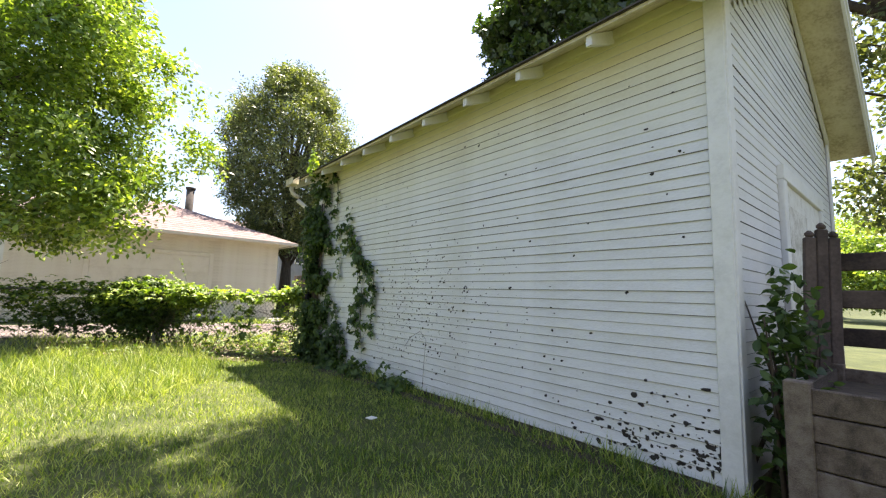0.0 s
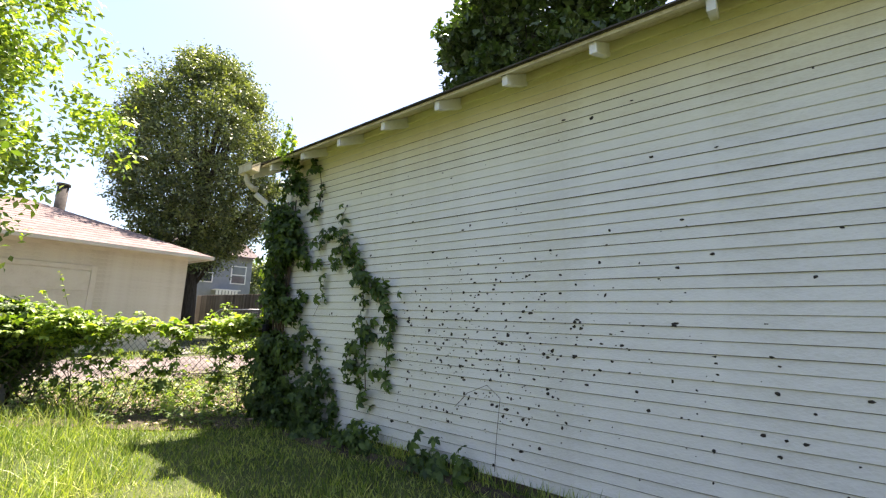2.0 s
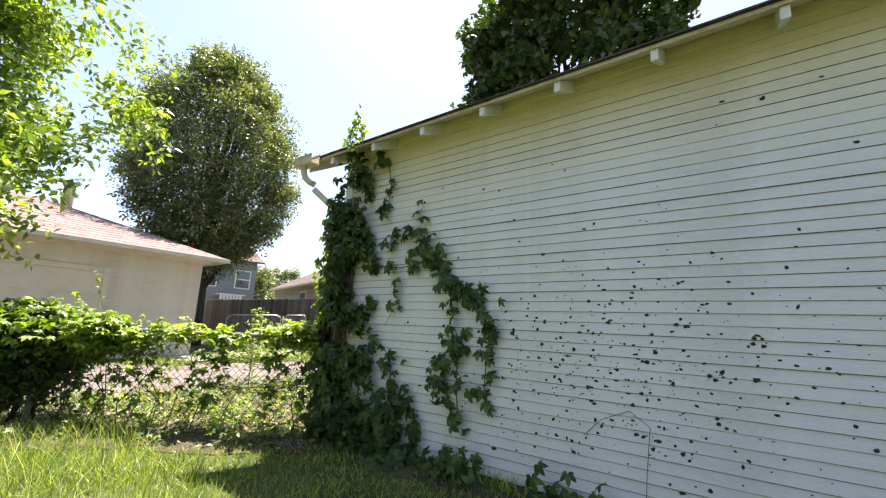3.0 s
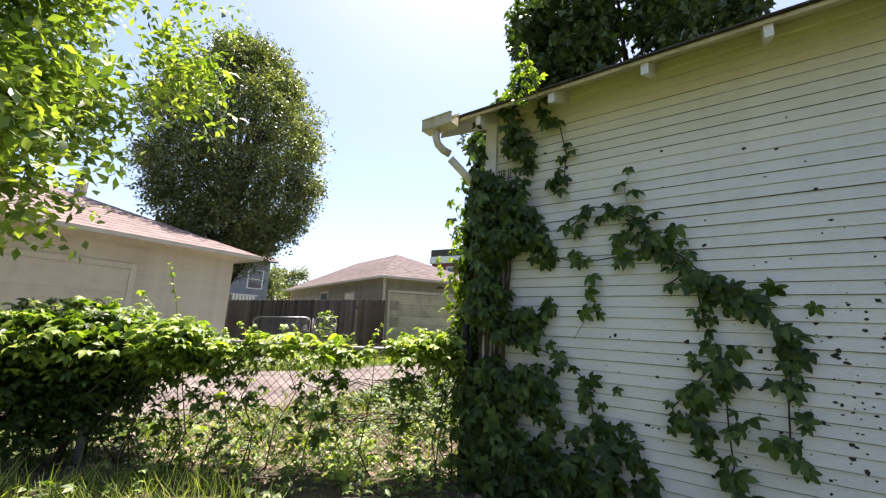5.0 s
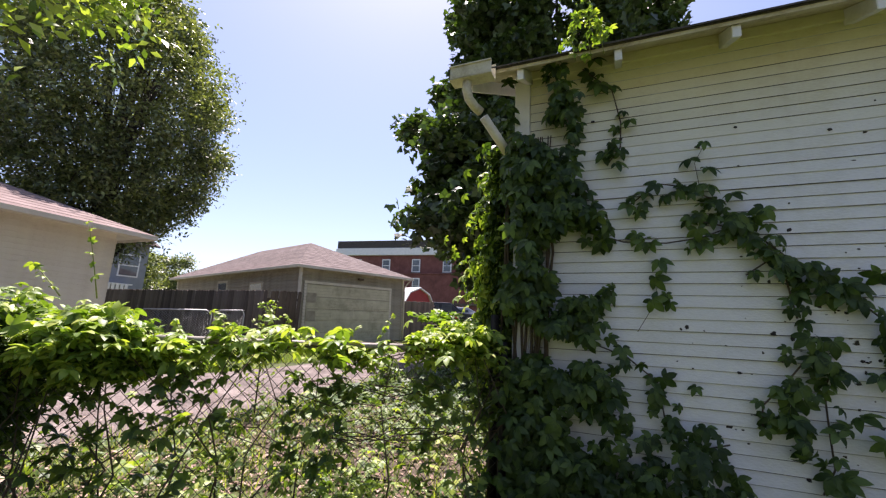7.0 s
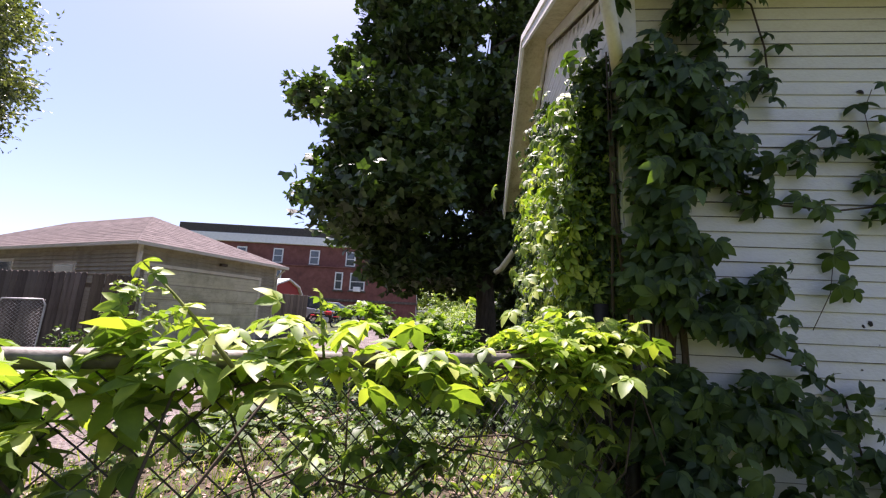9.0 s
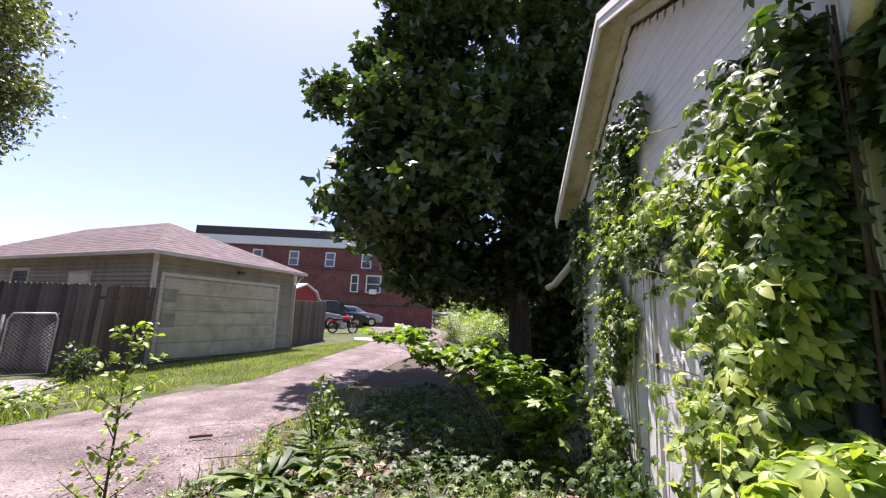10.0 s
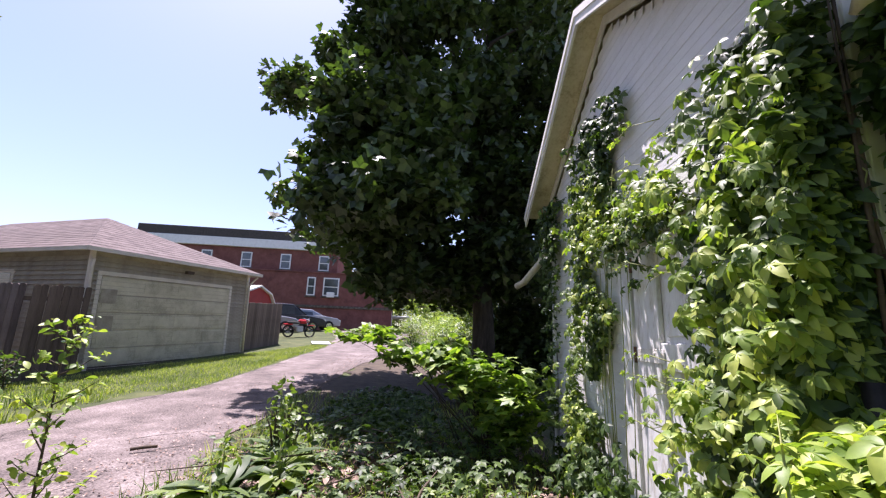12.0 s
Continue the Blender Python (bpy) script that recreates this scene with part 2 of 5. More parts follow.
def frames_for(n, up_bias=0.6, face=None, spread=0.7):
    """Random turns whose z axis leans up or towards face."""
    z = RNG.normal(size=(n, 3)) * spread
    z += np.array(face if face is not None else (0, 0, 1.0)) * up_bias * 2
    z /= np.linalg.norm(z, axis=1)[:, None]
    a = RNG.normal(size=(n, 3))
    a -= (a * z).sum(1)[:, None] * z
    a /= np.linalg.norm(a, axis=1)[:, None]
    b = np.cross(z, a)
    return np.stack([a, b, z], 2)


def scatter_mesh(name, pattern, places, turns, sizes, mat, parent=None, label="", mats=None):
    """One mesh that repeats a small pattern (verts, faces) at each place."""
    pv, pf = np.array(pattern[0], float), pattern[1]
    n, k = len(places), len(pv)
    v = np.einsum("nij,kj->nki", turns, pv) * np.asarray(sizes)[:, None, None] + np.asarray(places)[:, None, :]
    me = bpy.data.meshes.new(name)
    flat = v.reshape(-1, 3)
    counts = np.array([len(f) for f in pf])
    idx = np.concatenate([np.array(f) for f in pf])
    loops = (idx[None, :] + (np.arange(n) * k)[:, None]).ravel()
    starts = np.concatenate([[0], np.cumsum(np.tile(counts, n))[:-1]])
    me.vertices.add(len(flat))
    me.vertices.foreach_set("co", flat.ravel())
    me.loops.add(len(loops))
    me.loops.foreach_set("vertex_index", loops.astype(np.int32))
    me.polygons.add(len(starts))
    me.polygons.foreach_set("loop_start", starts.astype(np.int32))
    me.update(calc_edges=True)
    me.materials.append(mat)
    ob = new(name, me)
    if parent:
        ob.parent = parent
    if label:
        ob["label"] = label
    ob["kind"] = "stuff"
    return ob


def leaflet(length=1.0, width=0.42, fold=0.10, droop=0.18, steps=4, base=(0, 0, 0), ang=0.0):
    """A pointed leaf, folded along its midrib and drooping, from base in direction ang."""
    vs, fs = [], []
    prof = [0.0, 0.75, 1.0, 0.7, 0.0] if steps == 4 else [0.0, 1.0, 0.0]
    pos = [0.0, 0.22, 0.5, 0.78, 1.0] if steps == 4 else [0.0, 0.5, 1.0]
    c, s = math.cos(ang), math.sin(ang)
    rows = []
    for p, w in zip(pos, prof):
        x, z = p * length, -droop * length * p * p
        row = []
        for side in ((0,) if w == 0 else (-1, 0, 1)):
            y = side * w * width * 0.5 * length
            zz = z + (fold * length * w if side else 0)
            row.append(len(vs))
            vs.append((base[0] + c * x - s * y, base[1] + s * x + c * y, base[2] + zz))
        rows.append(row)
    for r0, r1 in zip(rows, rows[1:]):
        if len(r0) == 1:
            fs += [(r0[0], r1[1], r1[0]), (r0[0], r1[2], r1[1])] if len(r1) == 3 else []
        elif len(r1) == 1:
            fs += [(r0[0], r0[1], r1[0]), (r0[1], r0[2], r1[0])]
        else:
            fs += [(r0[0], r0[1], r1[1], r1[0]), (r0[1], r0[2], r1[2], r1[1])]
    return vs, fs


def joined(patterns):
    vs, fs = [], []
    for v, f in patterns:
        o = len(vs)
        vs += v
        fs += [tuple(i + o for i in q) for q in f]
    return vs, fs


CREEPER = joined([leaflet(L, 0.54, 0.08, 0.42, 4, (0, 0, 0), radians(a)) for a, L in ((0, 1.0), (54, .90), (-54, .90), (112, .62), (-112, .62))])
CREEPER_LOW = joined([leaflet(L, 0.55, 0.07, 0.25, 2, (0, 0, 0), radians(a)) for a, L in ((0, 1.0), (55, .88), (-55, .88), (110, .62), (-110, .62))])
SIMPLE = leaflet(1.0, 0.55, 0.08, 0.2, 2)
SIMPLE4 = leaflet(1.0, 0.55, 0.08, 0.2, 4)
LOBED = joined([leaflet(L, 0.62, 0.04, 0.15, 2, (0, 0, 0), radians(a)) for a, L in ((0, 1.0), (48, .9), (-48, .9), (100, .6), (-100, .6))])
SPRAY = joined([leaflet(.55, 0.55, 0.05, 0.25, 2, (.30 * i, (.08 if i % 2 else -.08), 0), radians(55 if i % 2 else -55)) for i in range(4)]
               + [leaflet(.55, 0.55, 0.05, 0.2, 2, (1.15, 0, 0), 0)])
SPRIG = joined([leaflet(.62, 0.52, 0.06, 0.3, 2, (.32 * i, 0, 0), radians(a)) for i, a in enumerate((62, -58, 12))])
LOBED3 = joined([leaflet(L, 0.72, 0.04, 0.15, 2, (0, 0, 0), radians(a)) for a, L in ((0, 1.0), (62, .8), (-62, .8))])
BLADE = ([(-.5, 0, 0), (.5, 0, 0), (.38, .12, .5), (-.38, .12, .5), (0, .45, 1.0)], [(0, 1, 2, 3), (3, 2, 4)])


# ---- terrain ----
def ground_z(x, y):
    rise = min(max(0.065 * (x - 5.0), 0.0), 1.5)
    blend = min(max((y - 6.0) / 4.0, 0.0), 1.0)
    return rise * blend * blend * (3 - 2 * blend)


def axis_steps(near_lo, near_hi, step, far):
    a = list(np.arange(near_lo, near_hi + 1e-6, step))
    lo, hi, s = [], [], step
    p = near_lo
    while p > -far:
        s *= 1.5
        p -= s
        lo.append(p)
    p, s = near_hi, step
    while p < far:
        s *= 1.5
        p += s
        hi.append(p)
    return lo[::-1] + a + hi


gx, gy = axis_steps(-12, 34, 0.5, 1500), axis_steps(-8, 28, 0.5, 1500)
gv = [(x, y, ground_z(x, y) + (0.015 * noise.noise((x * .8, y * .8, 0)) if abs(x) < 40 and abs(y) < 40 else 0)) for y in gy for x in gx]
gf = [(j * len(gx) + i, j * len(gx) + i + 1, (j + 1) * len(gx) + i + 1, (j + 1) * len(gx) + i) for j in range(len(gy) - 1) for i in range(len(gx) - 1)]
ground = mesh_object("ground", gv, gf, LAWN, smooth=True)
tagged(ground, "uneven lawn soil of the yard and the verges", "ground", kind="structure")


def strip(name, left, right, mat, lift, label, category, step=0.35, kind="structure", wobble=0.12):
    """A ribbon of ground between two polylines of (x, y), laid just above the terrain."""
    def along(line, k):
        seg = [math.dist(a, b) for a, b in zip(line, line[1:])]
        total, out = sum(seg), []
        for i in range(k + 1):
            d = total * i / k
            for (a, b), s in zip(zip(line, line[1:]), seg):
                if d <= s + 1e-9:
                    out.append((a[0] + (b[0] - a[0]) * d / s, a[1] + (b[1] - a[1]) * d / s))
                    break
                d -= s
            else:
                out.append(line[-1])
        return out
    k = int(sum(math.dist(a, b) for a, b in zip(left, left[1:])) / step)
    A, B, w = along(left, k), along(right, k), 9
    vs, fs = [], []
    for i in range(k + 1):
        na, nb = wobble * noise.noise((i * .45, 3.1, 0)), wobble * noise.noise((i * .45, 9.7, 0))
        for j in range(w):
            f = j / (w - 1)
            f2 = f + (1 - f) * na * .5 + f * nb * .5 if j in (0, w - 1) else f
            x, y = A[i][0] + (B[i][0] - A[i][0]) * f2, A[i][1] + (B[i][1] - A[i][1]) * f2
            vs.append((x, y, ground_z(x, y) + lift + 0.012 * noise.noise((x * .8, y * .8, 0)) + 0.02 * math.sin(math.pi * f)))
    for i in range(k):
        for j in range(w - 1):
            a = i * w + j
            fs.append((a, a + 1, a + w + 1, a + w))
    ob = mesh_object(name, vs, fs, mat, smooth=True)
    return tagged(ob, label, category, kind=kind)


strip("road", [(-60, 15.5), (-8, 14.6), (-1, 14.2), (2, 13.6), (6, 13.0), (7.3, 12.3), (16, 12.2), (22, 13.2), (27, 15), (60, 15.5)],
      [(-60, 12.5), (-8, 12.0), (-1.8, 10.3), (-.2, 9.6), (2.2, 9.6), (4.4, 10.1), (6.7, 10.2), (16, 9.5), (27, 9.3), (60, 9.0)],
      ASPHALT, 0.016, "worn pinkish asphalt alley with cracks and patches", "alley")
strip("gravel_pad", [(1.5, 16.6), (4, 17.2), (6.3, 16.6)], [(1.8, 14.2), (4, 14.6), (6.2, 15.4)], GRAVEL, 0.028, "pale grey gravel pad beside the alley", "gravel")
strip("soil_bed", [(-9.0, 10.25), (-1.95, 8.75), (-.1, 6.3)], [(-9.0, 9.3), (-2.6, 7.85), (-.1, 5.2)], SOIL, 0.012, "dark bare soil with litter below the fence", "soil", wobble=.5)
strip("soil_bed", [(-.1, 9.3), (2.2, 9.5), (4.4, 9.95), (7.0, 10.0), (13, 10.0), (20, 9.9)], [(-.1, 6.4), (2.2, 6.2), (4.4, 6.3), (7.0, 5.6), (13, 4.6), (20, 5.0)], SOIL, 0.010, "dark soil strip between garage and alley", "soil", wobble=.3)

strip("soil_bed", [(-.20, -.2), (-.16, 1.5), (-.24, 3.4), (-.40, 5.3)], [(-.005, -.2), (-.005, 1.5), (-.005, 3.4), (-.005, 5.3)], SOIL, 0.006, "dark bare dirt along the foot of the garage", "soil", wobble=.6)

# plain unseen walls added behind the camera to cut low sky light
for nm, lo, hi in (("sky_screen_west", (-14.3, -13.0, -.1), (-14.0, 7.5, 6.2)), ("sky_screen_south", (-13.99, -13.3, -.1), (9.0, -13.0, 6.2))):
    ob = box_part(nm, lo, hi, GREYSIDE, None, .01)
    tagged(ob, "unseen plain grey wall added to block low sky light", "wall", kind="structure")


# ---- the white garage ----
GL, GW, EAVE_Z, RIDGE_Z, TIP = 6.09, 3.95, 3.09, 4.18, 0.34
SLOPE = (RIDGE_Z - EAVE_Z) / (GW / 2)
garage = empty("garage", "old white clapboard garage with peeling paint and creeper", "garage")
bm = bmesh.new()
box(bm, (0.03, 0.03, -0.1), (GW - 0.03, 0.12, EAVE_Z))
box(bm, (0.03, GL - 0.12, -0.1), (GW - 0.03, GL - 0.03, EAVE_Z))
box(bm, (0.03, 0.12, -0.1), (0.12, GL - 0.12, EAVE_Z))
box(bm, (GW - 0.12, 0.12, -0.1), (GW - 0.03, GL - 0.12, EAVE_Z))
for y0, y1 in ((0.03, 0.12), (GL - 0.12, GL - 0.03)):
    v = [bm.verts.new(p) for p in ((0.03, y0, EAVE_Z), (GW - 0.03, y0, EAVE_Z), (GW / 2, y0, RIDGE_Z - 0.04), (0.03, y1, EAVE_Z), (GW - 0.03, y1, EAVE_Z), (GW / 2, y1, RIDGE_Z - 0.04))]
    for q in ((0, 1, 2), (5, 4, 3), (0, 2, 5, 3), (2, 1, 4, 5)):
        bm.faces.new([v[i] for i in q])
part("wall", bm, OLDWHITE, garage)
bm = bmesh.new()
box(bm, (0.022, 0.022, -0.15), (GW - 0.022, GL - 0.022, 0.06), bevel=0.01)
part("foundation", bm, CONCRETE, garage, "stained concrete footing")

BOARD, BOARD_Z = 0.0748, 0.060
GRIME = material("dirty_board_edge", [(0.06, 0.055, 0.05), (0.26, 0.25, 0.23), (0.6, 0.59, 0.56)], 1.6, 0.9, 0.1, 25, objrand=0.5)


def lap_board(length, dz=0.0, dirty=2, butt=0.014, paint=WHITE):
    """One bevelled clapboard along x, its face towards -y, lower edge proud by butt."""
    e = BOARD
    vs, k = [], max(2, int(length / 0.4))
    for i in range(k + 1):
        x = length * i / k
        w = 0.0020 * noise.noise((x * 1.3, dz * 9.0, 4.2))
        d = butt + 0.0016 * noise.noise((x * 0.9, dz * 5.0, 8.8)) * (butt / 0.014)
        vs += [(x, 0.0, w), (x, -d + .003, w - .0005), (x, -d, w + .0032), (x, -0.003, e + 0.006), (x, 0.0, e + 0.006)]
    fs = []
    for i in range(k):
        a, b = 5 * i, 5 * i + 5
        fs += [(a + j, a + j + 1, b + j + 1, b + j) for j in range(4)]
    fs += [(4, 3, 2, 1, 0), (5 * k, 5 * k + 1, 5 * k + 2, 5 * k + 3, 5 * k + 4)]
    me = bpy.data.meshes.new("siding_board")
    me.from_pydata(vs, [], fs)
    me.materials.append(paint)
    me.materials.append(GRIME)
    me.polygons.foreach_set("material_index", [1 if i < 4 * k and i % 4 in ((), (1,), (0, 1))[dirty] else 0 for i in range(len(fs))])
    return me


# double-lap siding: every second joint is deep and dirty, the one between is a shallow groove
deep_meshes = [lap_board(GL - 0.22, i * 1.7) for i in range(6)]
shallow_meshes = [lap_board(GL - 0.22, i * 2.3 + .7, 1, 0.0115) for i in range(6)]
bounce_meshes = [lap_board(GL - 0.22, k * 1.9 + .4, 1, 0.0115 - .0006 * k, BOUNCE_TINT[k]) for k in range(6)]
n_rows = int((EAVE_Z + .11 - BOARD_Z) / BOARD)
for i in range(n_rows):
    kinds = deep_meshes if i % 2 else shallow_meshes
    # under the eave, yellow light bounced off the lawn is put into the paint
    facing = bounce_meshes[min(5, (i - 28) // 2)] if i >= 28 else kinds[i // 2 % 6]
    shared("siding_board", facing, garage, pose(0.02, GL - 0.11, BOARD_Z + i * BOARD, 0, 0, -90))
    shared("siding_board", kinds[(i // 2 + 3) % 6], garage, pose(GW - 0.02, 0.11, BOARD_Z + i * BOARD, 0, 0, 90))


def gable_rows(y, turned, gap=None, butt=0.009):
    i = 0
    while True:
        z = BOARD_Z + i * BOARD
        inset = max(0.0, (z + BOARD - EAVE_Z) / SLOPE)
        lo, hi = 0.11 + inset * .96, GW - 0.11 - inset * .96
        if hi - lo < 0.15:
            break
        spans = [(lo, hi)]
        if gap and z < gap[2]:
            spans = [(lo, gap[0]), (gap[1], hi)]
        for a, b in spans:
            if b - a > 0.03:
                me = lap_board(b - a, i * .9, 0 if turned else 1 + i % 2, butt if i % 2 else butt * .75)
                m = pose(a, y, z) if not turned else pose(b, y, z, 0, 0, 180)
                shared("siding_board", me, garage, m)
        i += 1


gable_rows(0.02, False, (1.25, 3.05, 2.15))
gable_rows(GL - 0.02, True, (0.30, 1.93, 2.10), 0.007)
for x, y in ((0, 0), (0, GL), (GW, 0), (GW, GL)):
    sx, sy = (-1 if x == 0 else 1), (-1 if y == 0 else 1)
    bm = bmesh.new()
    box(bm, (min(x, x - sx * .10) + (0 if sx > 0 else 0), y - (0.012 if sy > 0 else 0.012), 0.0), (max(x, x - sx * .10), y + 0.012, EAVE_Z + .02), bevel=0.004)
    box(bm, (x - 0.012, min(y, y - sy * .11), 0.0), (x + 0.012, max(y, y - sy * .11), EAVE_Z + .02), bevel=0.004)
    part("corner_board", bm, TRIM, garage)

# roof slabs and overhangs
RY0, RY1 = -0.36, GL + 0.26
for side in (-1, 1):
    def rp(d, up):
        # d: distance from the ridge towards the eave, in plan
        return (GW / 2 + side * d, RIDGE_Z + 0.10 - SLOPE * d + up)
    dmax = GW / 2 + TIP
    (xa, za), (xb, zb) = rp(0, 0), rp(dmax, 0)
    vs = [(xa, RY0, za), (xb, RY0, zb), (xb, RY1, zb), (xa, RY1, za), (xa, RY0, za + .03), (xb, RY0, zb + .03), (xb, RY1, zb + .03), (xa, RY1, za + .03)]
    fs = [(0, 1, 2, 3), (7, 6, 5, 4), (0, 4, 5, 1), (1, 5, 6, 2), (2, 6, 7, 3), (3, 7, 4, 0)]
    deck = mesh_object("roof_deck", vs, fs, SOFFIT, garage, "roof boards with yellow painted undersides")
    # shingle courses on top
    k = 14
    for i in range(k):
        d0, d1 = dmax * i / k, dmax * (i + 1) / k + .03
        (x0, z0), (x1, z1) = rp(d0, .034), rp(d1, .042)
        v2 = [(x0, RY0 - .02, z0), (x1, RY0 - .02, z1), (x1, RY1 + .02, z1), (x0, RY1 + .02, z0), (x0, RY0 - .02, z0 + .012), (x1, RY0 - .02, z1 + .012), (x1, RY1 + .02, z1 + .012), (x0, RY1 + .02, z0 + .012)]
        mesh_object("shingle_course", v2, fs, DARKROOF, garage)
    # barge boards
    for y in (RY0, RY1):
        bm = bmesh.new()
        (x0, z0), (x1, z1) = rp(-0.0, 0.035), rp(dmax + .01, 0.035)
        for yy, drop, t0, t1 in ((y, .15, -.012, .012), (y + (.016 if y > 0 else -.016), .07, -.010, .010)):
            c = [(x0, yy + t0, z0), (x1, yy + t0, z1), (x1, yy + t0, z1 - drop), (x0, yy + t0, z0 - drop), (x0, yy + t1, z0), (x1, yy + t1, z1), (x1, yy + t1, z1 - drop), (x0, yy + t1, z0 - drop)]
            q = [bm.verts.new(p) for p in c]
            for f in ((0, 3, 2, 1), (4, 5, 6, 7), (0, 1, 5, 4), (1, 2, 6, 5), (2, 3, 7, 6), (3, 0, 4, 7)):
                bm.faces.new([q[j] for j in f])
        part("barge_board", bm, TRIM, garage)
    # frieze board where the gable wall meets the roof
    for y in (0.0, GL):
        bm = bmesh.new()
        (x0, z0), (x1, z1) = rp(0, -.01), rp(GW / 2, -.01)
        c = [(x0, y - .014, z0), (x1, y - .014, z1), (x1, y - .014, z1 - .09), (x0, y - .014, z0 - .09), (x0, y + .014, z0), (x1, y + .014, z1), (x1, y + .014, z1 - .09), (x0, y + .014, z0 - .09)]
        q = [bm.verts.new(p) for p in c]
        for f in ((0, 3, 2, 1), (4, 5, 6, 7), (0, 1, 5, 4), (1, 2, 6, 5), (2, 3, 7, 6), (3, 0, 4, 7)):
            bm.faces.new([q[j] for j in f])
        part("frieze_board", bm, TRIM, garage)

# exposed rafter tails
for side in (-1, 1):
    for i in range(10):
        y = 0.09 + i * 0.6555
        x0, x1 = (0.04, -TIP + .02) if side < 0 else (GW - .04, GW + TIP - .02)
        zc = lambda x: RIDGE_Z + 0.098 - SLOPE * abs(x - GW / 2)
        bm = bmesh.new()
        c = []
        for yy in (y - .024, y + .024):
            c += [(x0, yy, zc(x0)), (x1, yy, zc(x1)), (x1, yy, zc(x1) - .085), (x0, yy, zc(x0) - .115)]
        q = [bm.verts.new(p) for p in c]
        for f in ((0, 3, 2, 1), (4, 5, 6, 7), (0, 1, 5, 4), (1, 2, 6, 5), (2, 3, 7, 6), (3, 0, 4, 7)):
            bm.faces.new([q[j] for j in f])
        bmesh.ops.bevel(bm, geom=bm.edges[:], offset=0.004, segments=1, affect="EDGES")
        part("rafter_tail", bm, TRIM, garage)
bm = bmesh.new()
box(bm, (-TIP - .012, RY0 - .02, EAVE_Z + .126 - SLOPE * TIP), (-TIP + .008, RY1 + .02, EAVE_Z + .146 - SLOPE * TIP))
part("drip_edge", bm, DARKROOF, garage)
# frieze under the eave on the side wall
box_part("frieze_board", (-0.006, 0.10, BOARD_Z + n_rows * BOARD - .012), (0.03, GL - .10, EAVE_Z + .188), BOUNCE_TINT[5], garage)

# back carriage doors on the alley side
door = part("alley_door", (lambda b: (box(b, (0.42, GL - .045, 0.05), (1.715, GL - .020, 2.02), None, .003), b)[1])(bmesh.new()), PAINTED, garage, "white panelled carriage door with flaking paint")
for x0, x1 in ((.42, .60), (.985, 1.075), (1.39, 1.712)):
    box_part("door_stile", (x0, GL - .019, .055), (x1, GL + .016, 2.015), PAINTED, door, .006)
for z0, z1 in ((.06, .30), (1.18, 1.345), (1.80, 2.01)):
    for x0, x1 in ((.602, .983), (1.077, 1.388)):
        box_part("door_rail", (x0, GL - .018, z0), (x1, GL + .013, z1), PAINTED, door, .006)
for z0, z1 in ((.34, 1.14), (1.385, 1.76)):
    for x0, x1 in ((.64, .945), (1.115, 1.35)):
        box_part("door_panel", (x0, GL - .021, z0), (x1, GL - .008, z1), PAINTED, door, .006)
for z in (.24, 1.262, 1.90):
    bm = bmesh.new()
    box(bm, (1.34, GL + .0165, z - .045), (1.70, GL + .0215, z + .045), bevel=.003)
    for x in (1.37, 1.46, 1.60, 1.67):
        bmesh.ops.create_cone(bm, cap_ends=True, segments=8, radius1=.010, radius2=.008, depth=.010, matrix=pose(x, GL + .024, z + .018 * (1 if x < 1.5 else -1), 90))
    part("strap_hinge", bm, OLDWHITE, door, "painted iron strap hinge with rivets")
    bm = bmesh.new()
    bmesh.ops.create_cone(bm, cap_ends=True, segments=10, radius1=.012, radius2=.012, depth=.11, matrix=pose(1.722, GL + .020, z))
    part("hinge_pin", bm, RUST, door, "rusty hinge pin")
for lo, hi in (((.30, GL - .03, .02), (.412, GL + .026, 2.047)), ((1.745, GL - .03, .02), (1.93, GL + .026, 2.047)), ((.30, GL - .03, 2.05), (1.93, GL + .030, 2.17))):
    box_part("door_casing", lo, hi, PAINTED, garage)

# dark strip painted in for the shade of the gap beside the door
box_part("gap_shade_strip", (1.7155, GL - .0295, .05), (1.7445, GL - .026, 2.04), CHIP, garage, 0, "dark strip standing in for the shade in the door gap")

# yard side door in the front gable
for lo, hi in (((1.26, -.026, .05), (1.38, .02, 2.127)), ((2.92, -.026, .05), (3.04, .02, 2.127)), ((1.26, -.03, 2.13), (3.04, .02, 2.25))):
    box_part("door_casing", lo, hi, TRIM, garage)
yd = part("yard_door", (lambda b: (box(b, (1.38, -.004, .06), (2.92, .02, 2.128), None, .004), b)[1])(bmesh.new()), OLDWHITE, garage, "white flush yard door")
for z0, z1 in ((.2, .95), (1.1, 1.95)):
    for x0, x1 in ((1.48, 2.08), (2.20, 2.82)):
        box_part("door_panel", (x0, -.012, z0), (x1, -.002, z1), OLDWHITE, yd)

# gutter end and broken downspout at the alley corner
gut = empty("gutter", "short ivory box gutter end with a broken downspout", "gutter", pose(-.01, -.04, .0))
bm = bmesh.new()
for lo, hi in (((-.47, 6.20, 2.93), (-.462, 6.52, 3.03)), ((-.36, 6.20, 2.93), (-.352, 6.52, 3.06)), ((-.47, 6.20, 2.925), (-.352, 6.52, 2.933)), ((-.47, 6.512, 2.93), (-.352, 6.52, 3.03)), ((-.48, 6.20, 3.02), (-.455, 6.52, 3.03))):
    box(bm, lo, hi)
part("trough", bm, GUTTER, gut)
tube("elbow", [(-.41, 6.40, 2.93), (-.41, 6.40, 2.86), (-.39, 6.39, 2.80), (-.345, 6.36, 2.755), (-.29, 6.33, 2.735)], .034, GUTTER, gut, 12)
